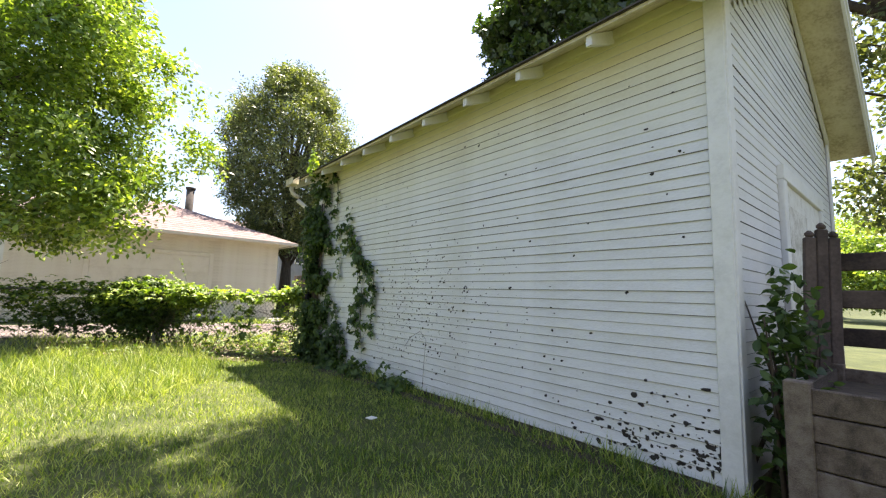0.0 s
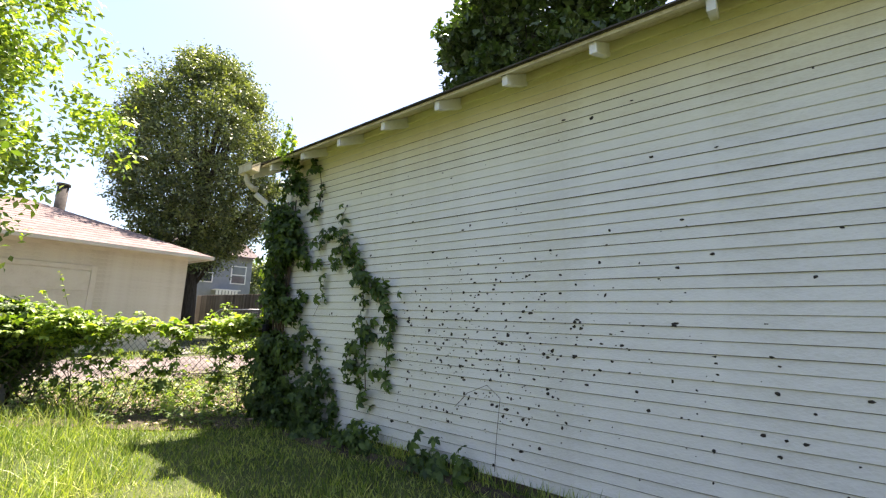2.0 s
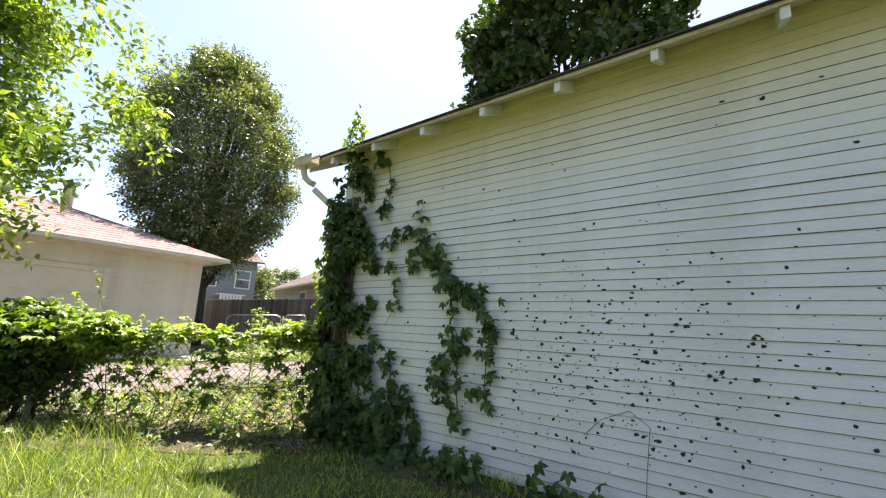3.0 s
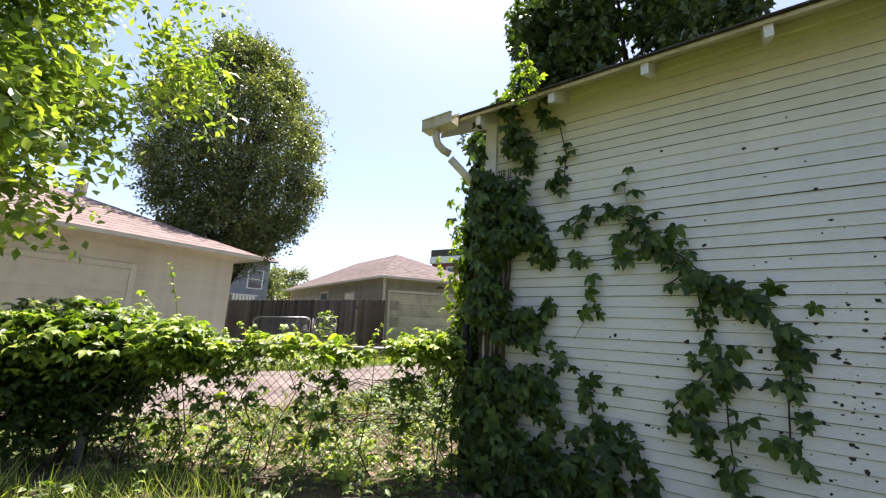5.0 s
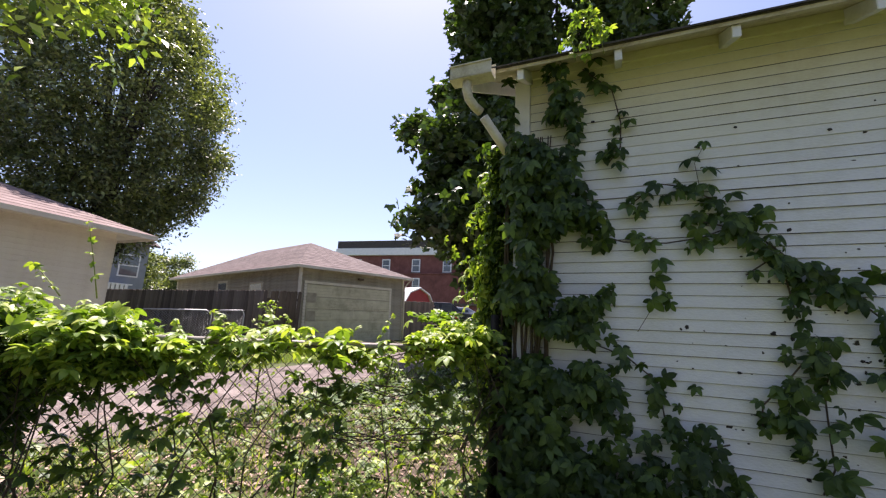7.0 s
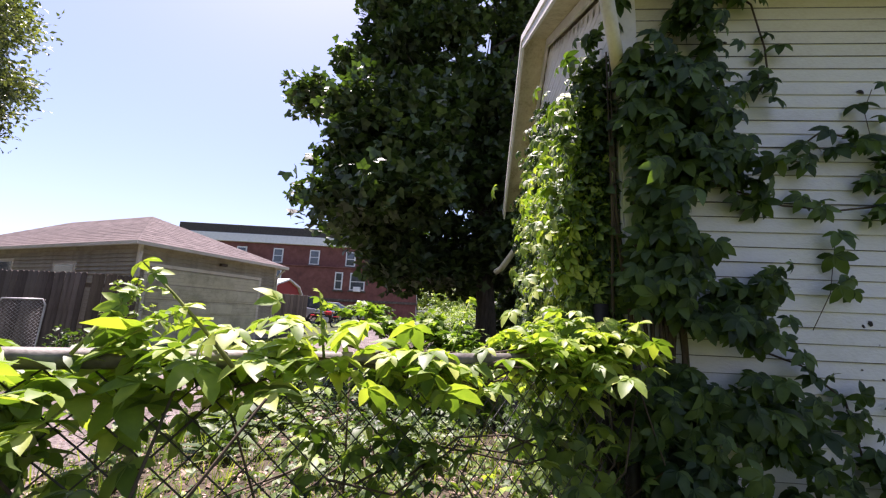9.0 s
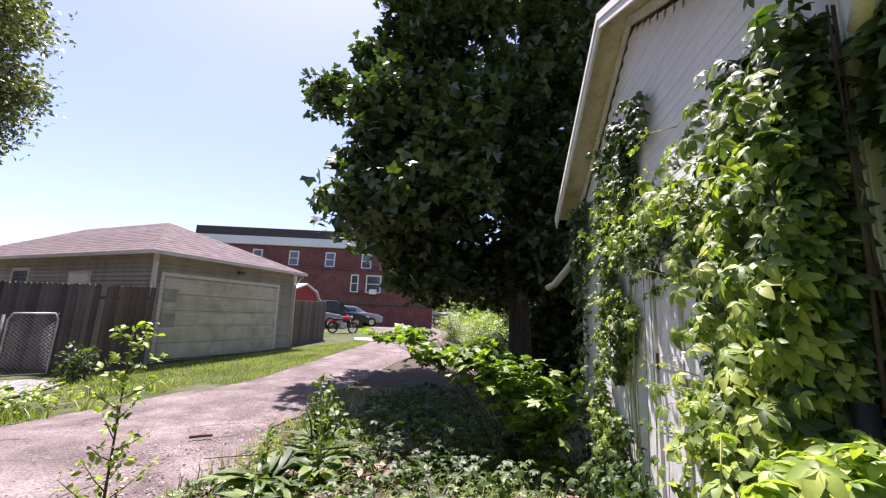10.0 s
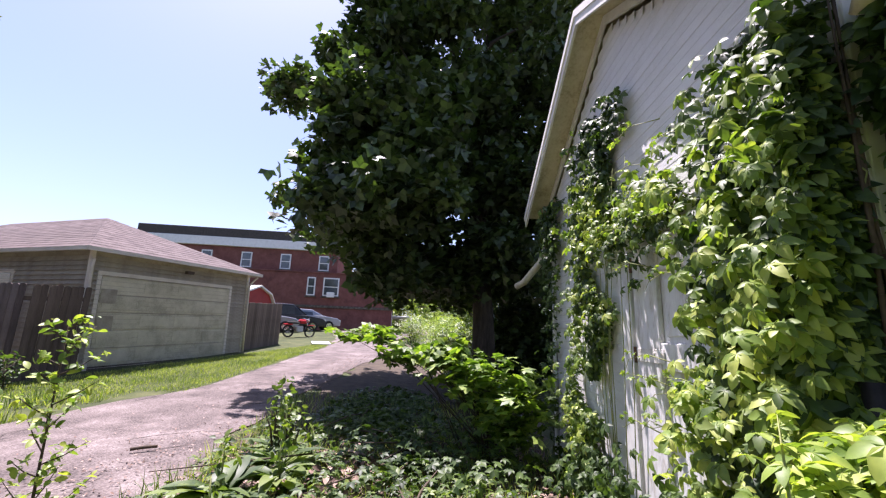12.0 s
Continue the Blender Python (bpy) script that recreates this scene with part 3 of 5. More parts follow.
tube("downspout", [(-.33, 6.29, 2.665), (-.17, 6.20, 2.52), (-.09, 6.16, 2.45)], .034, GUTTER, gut, 12)

# paint chips and sucker scars on the siding
chips, ct = [], []
def chip_at(y, z, s):
    chips.append((y, z, s))
for _ in range(700):
    y, z = random.gauss(3.15, .75), abs(random.gauss(0.95, .38))
    if .15 < y < 5.7 and .1 < z < 2.8:
        chip_at(y, z, random.choice((.005, .006, .007, .009, .011, .014, .018)))
for _ in range(110):
    y, z = random.uniform(.2, 5.6), random.uniform(.15, 2.75)
    chip_at(y, z, random.choice((.007, .010, .012, .015, .019)))
for _ in range(210):
    y = abs(random.gauss(.25, .42)) + .02
    z = .10 + abs(random.gauss(0, .14)) + (.12 if random.random() < .2 else 0)
    chip_at(y, z, random.choice((.006, .008, .011, .014, .018, .024)))
vs, fs = [], []
for y, z, s in chips:
    row = int((z - BOARD_Z) / BOARD)
    f, d = ((z - BOARD_Z) % BOARD) / BOARD, (.014 if row % 2 else .0115)
    x = .02 - (d - (d - .004) * f) - .0024
    k, o = random.randint(5, 8), len(vs)
    ax, ay = s * random.uniform(.7, 1.3), s * random.uniform(.5, 1.0)
    for j in range(k):
        w = 2 * math.pi * j / k
        r = random.uniform(.45, 1.15)
        dz = ay * r * math.sin(w)
        vs.append((x + dz * .14 , y + ax * r * math.cos(w), z + dz))
    vs.append((x - .0025, y, z))
    fs += [(o + j, o + (j + 1) % k, o + k)[::-1] for j in range(k)]
ob = mesh_object("paint_chip", vs, fs, CHIP, garage, "dark chipped paint spots and old sucker marks")
ob["kind"] = "stuff"


# ---- the alley: buildings across and along it ----
def lap_wall(parent, p0, length, ang, z0, z1, step, mat, depth=.016):
    """Courses of lap siding on a wall from p0 along ang (degrees); its face looks to the right of that direction."""
    k = int((z1 - z0) / step)
    me = bpy.data.meshes.new("siding_course")
    me.from_pydata([(0, 0, 0), (0, -depth, 0), (0, -.003, step + .004), (0, 0, step + .004), (length, 0, 0), (length, -depth, 0), (length, -.003, step + .004), (length, 0, step + .004)],
                   [], [(0, 1, 5, 4), (1, 2, 6, 5), (2, 3, 7, 6), (0, 3, 2, 1), (4, 5, 6, 7)])
    me.materials.append(mat)
    for i in range(k):
        shared("siding_course", me, parent, pose(p0[0], p0[1], z0 + i * step, 0, 0, ang))


def hip_roof(parent, x0, y0, x1, y1, z, ridge_z, ridge, mat, courses=14, soffit_mat=None):
    """A hip roof over a rectangle, laid in stepped shingle courses; ridge: (xa, ya, xb, yb)."""
    corners = [(x0, y0), (x1, y0), (x1, y1), (x0, y1)]
    ra, rb = (ridge[0], ridge[1]), (ridge[2], ridge[3])
    tops = [ra, rb, rb, ra] if abs(ridge[2] - ridge[0]) >= abs(ridge[3] - ridge[1]) else [ra, ra, rb, rb]
    for s in range(4):
        a, b, ta, tb = corners[s], corners[(s + 1) % 4], tops[s], tops[(s + 1) % 4]
        for i in range(courses):
            f0, f1 = i / courses, (i + 1) / courses
            def pt(c, t, f, lift):
                return (c[0] + (t[0] - c[0]) * f, c[1] + (t[1] - c[1]) * f, z + (ridge_z - z) * f + lift)
            q = [pt(a, ta, f0, .0), pt(b, tb, f0, .0), pt(b, tb, min(1, f1 + .01), .0), pt(a, ta, min(1, f1 + .01), .0)]
            u = [(p[0], p[1], p[2] + (.012 if j < 2 else .004)) for j, p in enumerate(q)]
            mesh_object("shingle_course", q + u, [(3, 2, 1, 0), (4, 5, 6, 7), (0, 1, 5, 4), (1, 2, 6, 5), (2, 3, 7, 6), (3, 0, 4, 7)], mat, parent)
    if soffit_mat:
        bm = bmesh.new()
        box(bm, (x0 + .02, y0 + .02, z - .03), (x1 - .02, y1 - .02, z - .004))
        part("soffit", bm, soffit_mat, parent)
        bm = bmesh.new()
        for lo, hi in (((x0 - .005, y0 - .005, z - .085), (x1 + .005, y0 + .02, z + .012)), ((x0 - .005, y1 - .02, z - .085), (x1 + .005, y1 + .005, z + .012)),
                       ((x0 - .005, y0 + .02, z - .085), (x0 + .02, y1 - .02, z + .012)), ((x1 - .02, y0 + .02, z - .085), (x1 + .005, y1 - .02, z + .012))):
            box(bm, lo, hi)
        part("fascia", bm, soffit_mat, parent)


# tan garage with a wide panelled door; local x along its alley front
M = Matrix.Translation((8.31, 15.78, 0.22)) @ pose(0, 0, 0, 0, -2.0, -16)
ag = empty("alley_garage", "tan lap-sided hip-roofed garage with faded overhead door", "garage", M)
EX, EY, EH = 5.96, 12.6, 2.93
O = .34
bm = bmesh.new()
box(bm, (O + .02, O + .02, -.4), (EX - O - .02, EY - O - .02, EH - .02))
part("wall", bm, TAN, ag)
lap_wall(ag, (O, O + .02), EX - 2 * O, 0, -.3, EH - .05, .118, TAN, .055)
lap_wall(ag, (O + .02, EY - O), EY - 2 * O, -90, -.3, EH - .05, .118, TAN, .055)
for x, y in ((O, O), (EX - O, O), (O, EY - O)):
    box_part("corner_board", (x - .035 if x < 1 else x - .06, y - .03, -.3), (x + .06 if x < 1 else x + .035, y + .06, EH - .03), CREAM, ag)
hip_roof(ag, 0, 0, EX, EY, EH, EH + 1.60, (EX / 2, 3.95, EX / 2, EY - 3.95), SHINGLE, 16, CREAM)
# the overhead door: proud casing, four rows of four panels, some dented
DX0, DX1, DZ0, DZ1 = .62, 4.78, -.02, 2.32
for lo, hi in (((DX0 - .10, O - .03, -.3), (DX0, O + .03, DZ1 + .10)), ((DX1, O - .03, -.3), (DX1 + .10, O + .03, DZ1 + .10)), ((DX0, O - .03, DZ1), (DX1, O + .03, DZ1 + .10))):
    box_part("door_casing", lo, hi, CREAM, ag)
od = box_part("overhead_door", (DX0, O - .010, -.3), (DX1, O + .02, DZ1), TANDOOR, ag)
rows = 5
for r in range(rows):
    h = (DZ1 - .12) / rows
    box_part("door_section", (DX0 + .01, O - .032, .10 + r * h), (DX1 - .01, O - .009, .10 + (r + 1) * h - .03), TANDOOR, od, .004)
    for c in range(4):
        if random.random() < .55:
            w = (DX1 - DX0) / 4
            box_part("panel_inset", (DX0 + c * w + .09, O - .04, .10 + r * h + .07), (DX0 + (c + 1) * w - .09, O - .0315, .10 + (r + 1) * h - .08), TANDOOR, od, .003)
for z in (.95, 1.62):
    box_part("patch", (DX0 + .03, O - .044, z), (DX0 + .42, O - .0325, z + .36), TAN, od, .003, "darker patch panel")
box_part("bottom_skirt", (DX0, O - .03, -.3), (DX1, O - .006, .10), CONCRETE, ag, .006, "pale concrete threshold")
tube("downspout", [(EX - .12, .10, EH - .12), (EX - .15, .2, EH - .2), (EX - .30, O - .07, EH - .42), (EX - .32, O - .07, EH - .6), (EX - .32, O - .07, .05)], .035, CREAM, ag, 8)
tube("downspout", [(O - .02, O - .10, EH - .25), (O - .02, O - .075, EH - .4), (O - .02, O - .07, -.1)], .04, CREAM, ag, 8)
box_part("bracket_lamp", (2.95, O - .13, 2.62), (3.2, O - .01, 2.70), DARKWOOD, ag, .01, "small dark wall fixture")
win = box_part("window", (O - .028, 3.0, 1.95), (O + .01, 4.1, 2.45), CREAM, ag)
box_part("pane", (O - .034, 3.09, 2.0), (O - .026, 4.01, 2.36), GLASS, win, 0)
win = box_part("window", (O - .028, 6.2, 1.95), (O + .01, 7.2, 2.6), CREAM, ag)
box_part("pane", (O - .034, 6.28, 2.0), (O - .026, 7.12, 2.5), GLASS, win, 0)

# wooden stockade fence beside it
def plank_fence(name, a, b, h, mat, label, w=.14, dog=.03, h2=None):
    f = empty(name, label, "fence")
    L = math.dist(a, b)
    ang = math.degrees(math.atan2(b[1] - a[1], b[0] - a[0]))
    me = bpy.data.meshes.new("plank")
    q = [(0, 0, -.25), (w - .008, 0, -.25), (w - .008, 0, h - dog), (w * .72, 0, h), (w * .24, 0, h), (0, 0, h - dog)]
    me.from_pydata([(x, y - .02, z) for x, y, z in q] + q, [], [(0, 1, 2, 3, 4, 5), (11, 10, 9, 8, 7, 6)] + [(i, i + 6, (i + 1) % 6 + 6, (i + 1) % 6) for i in range(6)])
    me.materials.append(mat)
    k = int(L / w)
    for i in range(k):
        s = i * w
        x, y = a[0] + (b[0] - a[0]) * s / L, a[1] + (b[1] - a[1]) * s / L
        shared("plank", me, f, pose(x, y, ground_z(x, y) + random.uniform(-.012, .012), 0, random.uniform(-.5, .5), ang))
    for z in (.45, h - .35):
        bm = bmesh.new()
        box(bm, (0, .001, z), (L, .04, z + .09))
        o = part("rail", bm, mat, f)
        rise = ground_z(*b) - ground_z(*a)
        o.matrix_basis = pose(a[0], a[1], ground_z(*a), 0, -math.degrees(math.atan2(rise, L)), ang)
    return f


plank_fence("stockade_fence", (7.35, 27.0), (7.42, 16.1), 1.98, GREYWOOD, "weathered grey stockade fence with dog-eared planks")
plank_fence("stockade_fence", (7.42, 16.08), (8.55, 15.76), 1.98, BROWNWOOD, "short weathered brown return of the stockade fence")
plank_fence("board_gate", (13.95, 14.75), (17.3, 14.55), 1.75, BROWNWOOD, "dark brown closed board gate beside the garage")

# chain-link gates
def chain_panel(name, a, b, h, label, arched=False, step=.075, parent=None):
    g = empty(name, label, "gate")
    za, zb = ground_z(*a) + .06, ground_z(*b) + .06
    A0, B0 = Vector((*a, za)), Vector((*b, zb))
    up = Vector((0, 0, h))
    rim = [A0, A0 + up * .9, A0 + up + (B0 - A0) * .08, B0 + up - (B0 - A0) * .08, B0 + up * .9, B0, A0]
    tube("frame", rim, .02, GALV, g, 8)
    wires, L = [], (B0 - A0).length
    k = int((L + h) / step)
    for i in range(k):
        for d in (1, -1):
            s0, s1 = i * step - h, i * step
            lo, hi = max(s0, 0), min(s1, L)
            if hi - lo < .03:
                continue
            f = lambda s: A0 + (B0 - A0) * (s / L if d > 0 else 1 - s / L) + Vector((0, 0, s - s0))
            wires.append(([f(lo), f(hi)], .0028))
    ob = tubes("wire_mesh", wires, GALV, g, 3)
    ob["kind"] = "stuff"
    return g


chain_panel("chain_link_gate", (4.6, 18.2), (6.1, 17.06), 1.25, "galvanised chain-link gate with rounded top corners")
chain_panel("chain_link_gate", (6.22, 16.96), (6.80, 16.48), 1.25, "narrow galvanised chain-link gate beside wider one")
tube("fence_post", [(6.16, 17.0, 0), (6.16, 17.0, 1.36)], .026, OLDRAIL, None, 10)
tagged(bpy.data.objects["fence_post"], "galvanised steel gate post with a cap", "post")
box_part("timber_stub", (6.02, 16.85, 0), (6.14, 16.97, .45), PLANKWOOD, None)
tagged(bpy.data.objects["timber_stub"], "short tan timber stub beside the gate post", "timber")

# cream neighbour garage with a pinkish hip roof
M = Matrix.Translation((3.14, 15.45, 0.0)) @ pose(0, 0, 0, 0, 0, 0.6)
ng = empty("neighbour_garage", "cream lap-sided garage with low pinkish hip roof", "garage", M)
NX, NY, NH = 8.6, 8.2, 2.96
NO = .55
bm = bmesh.new()
box(bm, (-NX + NO + .02, NO + .02, -.2), (-NO - .02, NY - NO, NH - .02))
part("wall", bm, CREAM, ng)
lap_wall(ng, (-NX + NO, NO + .02), NX - 2 * NO, 0, -.05, NH - .06, .11, CREAM)
lap_wall(ng, (-NO - .02, NO), NY - 2 * NO, 90, -.05, NH - .06, .11, CREAM)
hip_roof(ng, -NX, 0, 0, NY, NH, NH + 1.6, (-NX + 4.1, NY / 2, -4.1, NY / 2), PINKSH, 16, CREAM)
for lo, hi in (((-6.35, NO - .03, 0), (-6.22, NO + .02, 2.36)), ((-2.95, NO - .03, 0), (-2.82, NO + .02, 2.36)), ((-6.22, NO - .03, 2.23), (-2.95, NO + .02, 2.36))):
    box_part("door_casing", lo, hi, CREAM, ng)
od = box_part("overhead_door", (-6.22, NO - .008, 0), (-2.95, NO + .02, 2.23), CREAM, ng)
for r in range(4):
    box_part("door_section", (-6.21, NO - .018, .02 + r * .55), (-2.96, NO - .007, .02 + r * .55 + .535), CREAM, od)

# house behind it: broad pinkish roof with a dark flue
hb = empty("house", "house behind with a shallow pinkish roof and flue", "house", pose(-1.2, 27, 0, 0, 0, 0))
bm = bmesh.new()
box(bm, (-7, 0, 0), (7, 8, 4.2))
part("wall", bm, CREAM, hb)
for i in range(12):
    f0, f1 = i / 12, (i + 1) / 12 + .01
    for s in (0, 1):
        y = lambda f: (-.5 + 4.5 * f) if s == 0 else (8.5 - 4.5 * f)
        zz = lambda f: 4.15 + 1.75 * f
        v = [(-7.5, y(f0), zz(f0) + .02), (7.5, y(f0), zz(f0) + .02), (7.5, y(f1), zz(f1)), (-7.5, y(f1), zz(f1))]
        v += [(a, b, c - .03) for a, b, c in v]
        mesh_object("shingle_course", v, [(0, 1, 2, 3), (7, 6, 5, 4), (0, 4, 5, 1), (1, 5, 6, 2), (2, 6, 7, 3), (3, 7, 4, 0)], PINKSH, hb)
tube("flue", [(1.9, -1.3, 3.0), (1.9, -1.3, 6.55)], .21, DARKROOF, hb, 10, "dark metal flue")
tube("flue_cap", [(1.9, -1.3, 6.55), (1.9, -1.3, 6.66)], .26, DARKROOF, hb, 10)

# grey house past the stockade fence
gh = empty("house", "grey two-storey house with brown roof and white awning", "house", pose(14.5, 33, 0, 0, 0, -10))
bm = bmesh.new()
box(bm, (-6, 0, 0), (-1.0, 8, 5.6))
part("wall", bm, GREYSIDE, gh)
for s in (0, 1):
    v = [(-6.5, -.5, 5.4), (-.6, -.5, 5.4), (-.6, 4, 7.2), (-6.5, 4, 7.2)] if s == 0 else [(-.6, 8.5, 5.4), (-6.5, 8.5, 5.4), (-6.5, 4, 7.2), (-.6, 4, 7.2)]
    v += [(a, b, c + .12) for a, b, c in v]
    mesh_object("roof_slope", v, [(3, 2, 1, 0), (4, 5, 6, 7), (0, 1, 5, 4), (1, 2, 6, 5), (2, 3, 7, 6), (3, 0, 4, 7)], SHINGLE, gh)
for x, z in ((-4.8, 3.4), (-2.5, 3.4)):
    wnd = box_part("window", (x, -.05, z), (x + 1.1, .02, z + 1.4), TRIM, gh)
    box_part("pane", (x + .08, -.06, z + .08), (x + 1.02, -.045, z + .66), GLASS, wnd, 0)
    box_part("pane", (x + .08, -.06, z + .74), (x + 1.02, -.045, z + 1.32), GLASS, wnd, 0)
for i in range(7):
    bm = bmesh.new()
    box(bm, (-3.6 + i * .22, -.95, 2.5), (-3.45 + i * .22, -.90, 2.9), Matrix.Identity(4))
    part("awning_slat", bm, TRIM, gh)
box_part("awning", (-3.7, -.92, 2.85), (-1.9, -.02, 2.92), TRIM, gh)

# brick apartment building at the end of the alley
bb = empty("brick_building", "two-storey red brick building with white cornice", "building", pose(38.4, 22.9, 0, 0, 0, 97 - 90))
# local: facade plane x = 0, facing -x; y runs along it
def bwall(name, lo, hi, mat=BRICK):
    return box_part(name, lo, hi, mat, bb, .02)
bwall("upper_wall", (0, -5.0, 0), (14, 13.6, 9.2))
bwall("lower_wing", (-.9, -10.6, 0), (16, 10, 6.9))
box_part("cornice", (-.25, -5.2, 9.2), (14, 13.8, 10.05), TRIM, bb, .03, "broad white painted cornice")
box_part("parapet", (-.15, -5.1, 10.05), (14, 13.7, 10.95), DARKROOF, bb, .03, "dark roof parapet")
box_part("wing_coping", (-1.0, -10.7, 6.9), (16, 10, 7.02), BRICK, bb, .02)
box_part("stone_ledge", (-1.02, -10.72, 3.62), (16.1, 10, 3.86), CONCRETE, bb, .02, "pale stone ledge")
def bwindow(x, y, z, w, h, side=False):
    wd = box_part("window", (x - .06, y, z), (x + .02, y + w, z + h), TRIM, bb, .01)
    box_part("pane", (x - .075, y + .12, z + .12), (x - .055, y + w - .12, z + h / 2 - .04), GLASS, wd, 0)
    box_part("pane", (x - .075, y + .12, z + h / 2 + .04), (x - .055, y + w - .12, z + h - .12), GLASS, wd, 0)
    box_part("sill", (x - .16, y - .12, z - .16), (x + .02, y + w + .12, z), CONCRETE, wd, .01)
    return wd
for i in range(5):
    bwindow(0, -4.2 + i * 3.65, 7.25, 1.0, 1.5)
for y, w in ((-5.6, 1.9), (-3.4, 1.0), (2.6, 1.1), (6.5, 1.4)):
    bwindow(-.9, y + .15, 4.75, w * .78, 1.75)
box_part("air_conditioner", (-1.35, -5.1, 4.62), (-.95, -4.4, 5.1), TRIM, bb, .03)
for i in range(9):
    for z in (4.5, 1.9):
        wd = box_part("window", (1.0 + i * 1.6, -10.66, z), (2.0 + i * 1.6, -10.58, z + 1.7), TRIM, bb, .01)
        box_part("pane", (1.1 + i * 1.6, -10.675, z + .1), (1.9 + i * 1.6, -10.655, z + 1.6), GLASS, wd, 0)
box_part("porch_roof", (9, -13.0, 3.4), (14, -10.6, 3.6), TRIM, bb, .03)
for x in (9.2, 13.8):
    box_part("porch_post", (x - .1, -12.9, 1.0), (x + .1, -12.7, 3.4), TRIM, bb)

# red gambrel shed behind the gate
sh = empty("shed", "barn-red gambrel shed with white trim", "shed", pose(20.4, 17.1, 0.98, 0, 0, -16))
prof = [(-1.3, 0), (-1.3, 1.55), (-.85, 2.25), (0, 2.6), (.85, 2.25), (1.3, 1.55), (1.3, 0)]
n = len(prof)
mesh_object("body", [(x, 0, z) for x, z in prof] + [(x, 3, z) for x, z in prof],
            [tuple(range(n)), tuple(range(2 * n - 1, n - 1, -1))] + [(i, i + n, (i + 1) % n + n, (i + 1) % n) for i in range(n)], REDPAINT, sh)
for (xa, za), (xb, zb) in zip(prof[1:5], prof[2:6]):
    v = [(xa * 1.06, -.15, za), (xb * 1.06, -.15, zb), (xb * 1.06, 3.15, zb), (xa * 1.06, 3.15, za)]
    v += [(a, b, c + .09) for a, b, c in v]
    mesh_object("roof_slope", v, [(3, 2, 1, 0), (4, 5, 6, 7), (0, 1, 5, 4), (1, 2, 6, 5), (2, 3, 7, 6), (3, 0, 4, 7)], TRIM, sh)
box_part("door_header", (-.9, -.06, 1.2), (.9, -.001, 1.42), TRIM, sh)

# parked vehicles
def car(name, m, paint, label, suv=False):
    c = empty(name, label, "car", m)
    H = 1.72 if suv else 1.45
    low = [(-2.2, .35), (-2.25, .75), (-2.1, .95), (-1.9, 1.0), (1.0, 1.02), (2.0, .88), (2.25, .7), (2.22, .35)]
    def slab(name, prof, w, mat, inset=0.0):
        k = len(prof)
        vs = [(x, -w + inset * max(0, z - .9), z) for x, z in prof] + [(x, w - inset * max(0, z - .9), z) for x, z in prof]
        fs = [tuple(range(k)), tuple(range(2 * k - 1, k - 1, -1))] + [(i, i + k, (i + 1) % k + k, (i + 1) % k) for i in range(k)]
        ob = mesh_object(name, vs, fs, mat, c)
        b = ob.modifiers.new("bevel", "BEVEL")
        b.width, b.segments, b.limit_method = .05, 2, "ANGLE"
        return ob
    slab("body", low, .9, paint)
    slab("cabin", [(-2.0, .98), (-1.75, H - .1), (-1.4, H), (.1, H), (.95, 1.0)] if suv else [(-1.7, .98), (-1.1, H - .04), (-.7, H), (.2, H - .02), (1.05, 1.0)], .84, paint, .22)
    for s in (-1, 1):
        for x0, x1 in ((-1.55, -.72), (-.62, .25)):
            mesh_object("side_window", [(x0, s * .80, 1.05), (x1, s * .80, 1.05), (x1 - .06, s * .715, H - .14), (x0 + .1, s * .715, H - .14), (x0, s * .83, 1.05), (x1, s * .83, 1.05), (x1 - .06, s * .745, H - .14), (x0 + .1, s * .745, H - .14)],
                        [(0, 1, 2, 3), (7, 6, 5, 4), (0, 4, 5, 1), (1, 5, 6, 2), (2, 6, 7, 3), (3, 7, 4, 0)], GLASS, c)
        for x in (-1.35, 1.4):
            w = part("wheel", (lambda b: (bmesh.ops.create_cone(b, cap_ends=True, segments=20, radius1=.34, radius2=.34, depth=.22, matrix=pose(x, s * .82, .34, 90)), b)[1])(bmesh.new()), RUBBER, c)
            part("rim", (lambda b: (bmesh.ops.create_cone(b, cap_ends=True, segments=16, radius1=.2, radius2=.17, depth=.04, matrix=pose(x, s * .94, .34, 90 * s)), b)[1])(bmesh.new()), CHROME, w)
        box_part("headlight", (2.12, s * .6 - .18, .66), (2.27, s * .6 + .18, .8), CHROME, c, .02)
        box_part("tail_light", (-2.28, s * .7 - .12, .72), (-2.12, s * .7 + .12, .95), BIKERED, c, .02)
    mesh_object("windscreen", [(.28, -.66, H - .1), (.28, .66, H - .1), (.98, .76, 1.03), (.98, -.76, 1.03), (.31, -.66, H - .08), (.31, .66, H - .08), (1.02, .76, 1.05), (1.02, -.76, 1.05)],
                [(3, 2, 1, 0), (4, 5, 6, 7), (0, 1, 5, 4), (1, 2, 6, 5), (2, 3, 7, 6), (3, 0, 4, 7)], GLASS, c)
    return c


car("parked_car", pose(24.6, 18.7, ground_z(24.6, 18.7), 0, 0, -62), CARSILVER, "silver estate car parked beside the alley", True)
car("parked_car", pose(26.5, 17.6, ground_z(26.5, 17.6), 0, 0, -62), CARGREY, "dark pickup-like car parked in the row", True)
car("parked_car", pose(29.0, 17.2, ground_z(29, 17.2), 0, 0, -62), CARSILVER, "silver saloon car parked at the row's end")

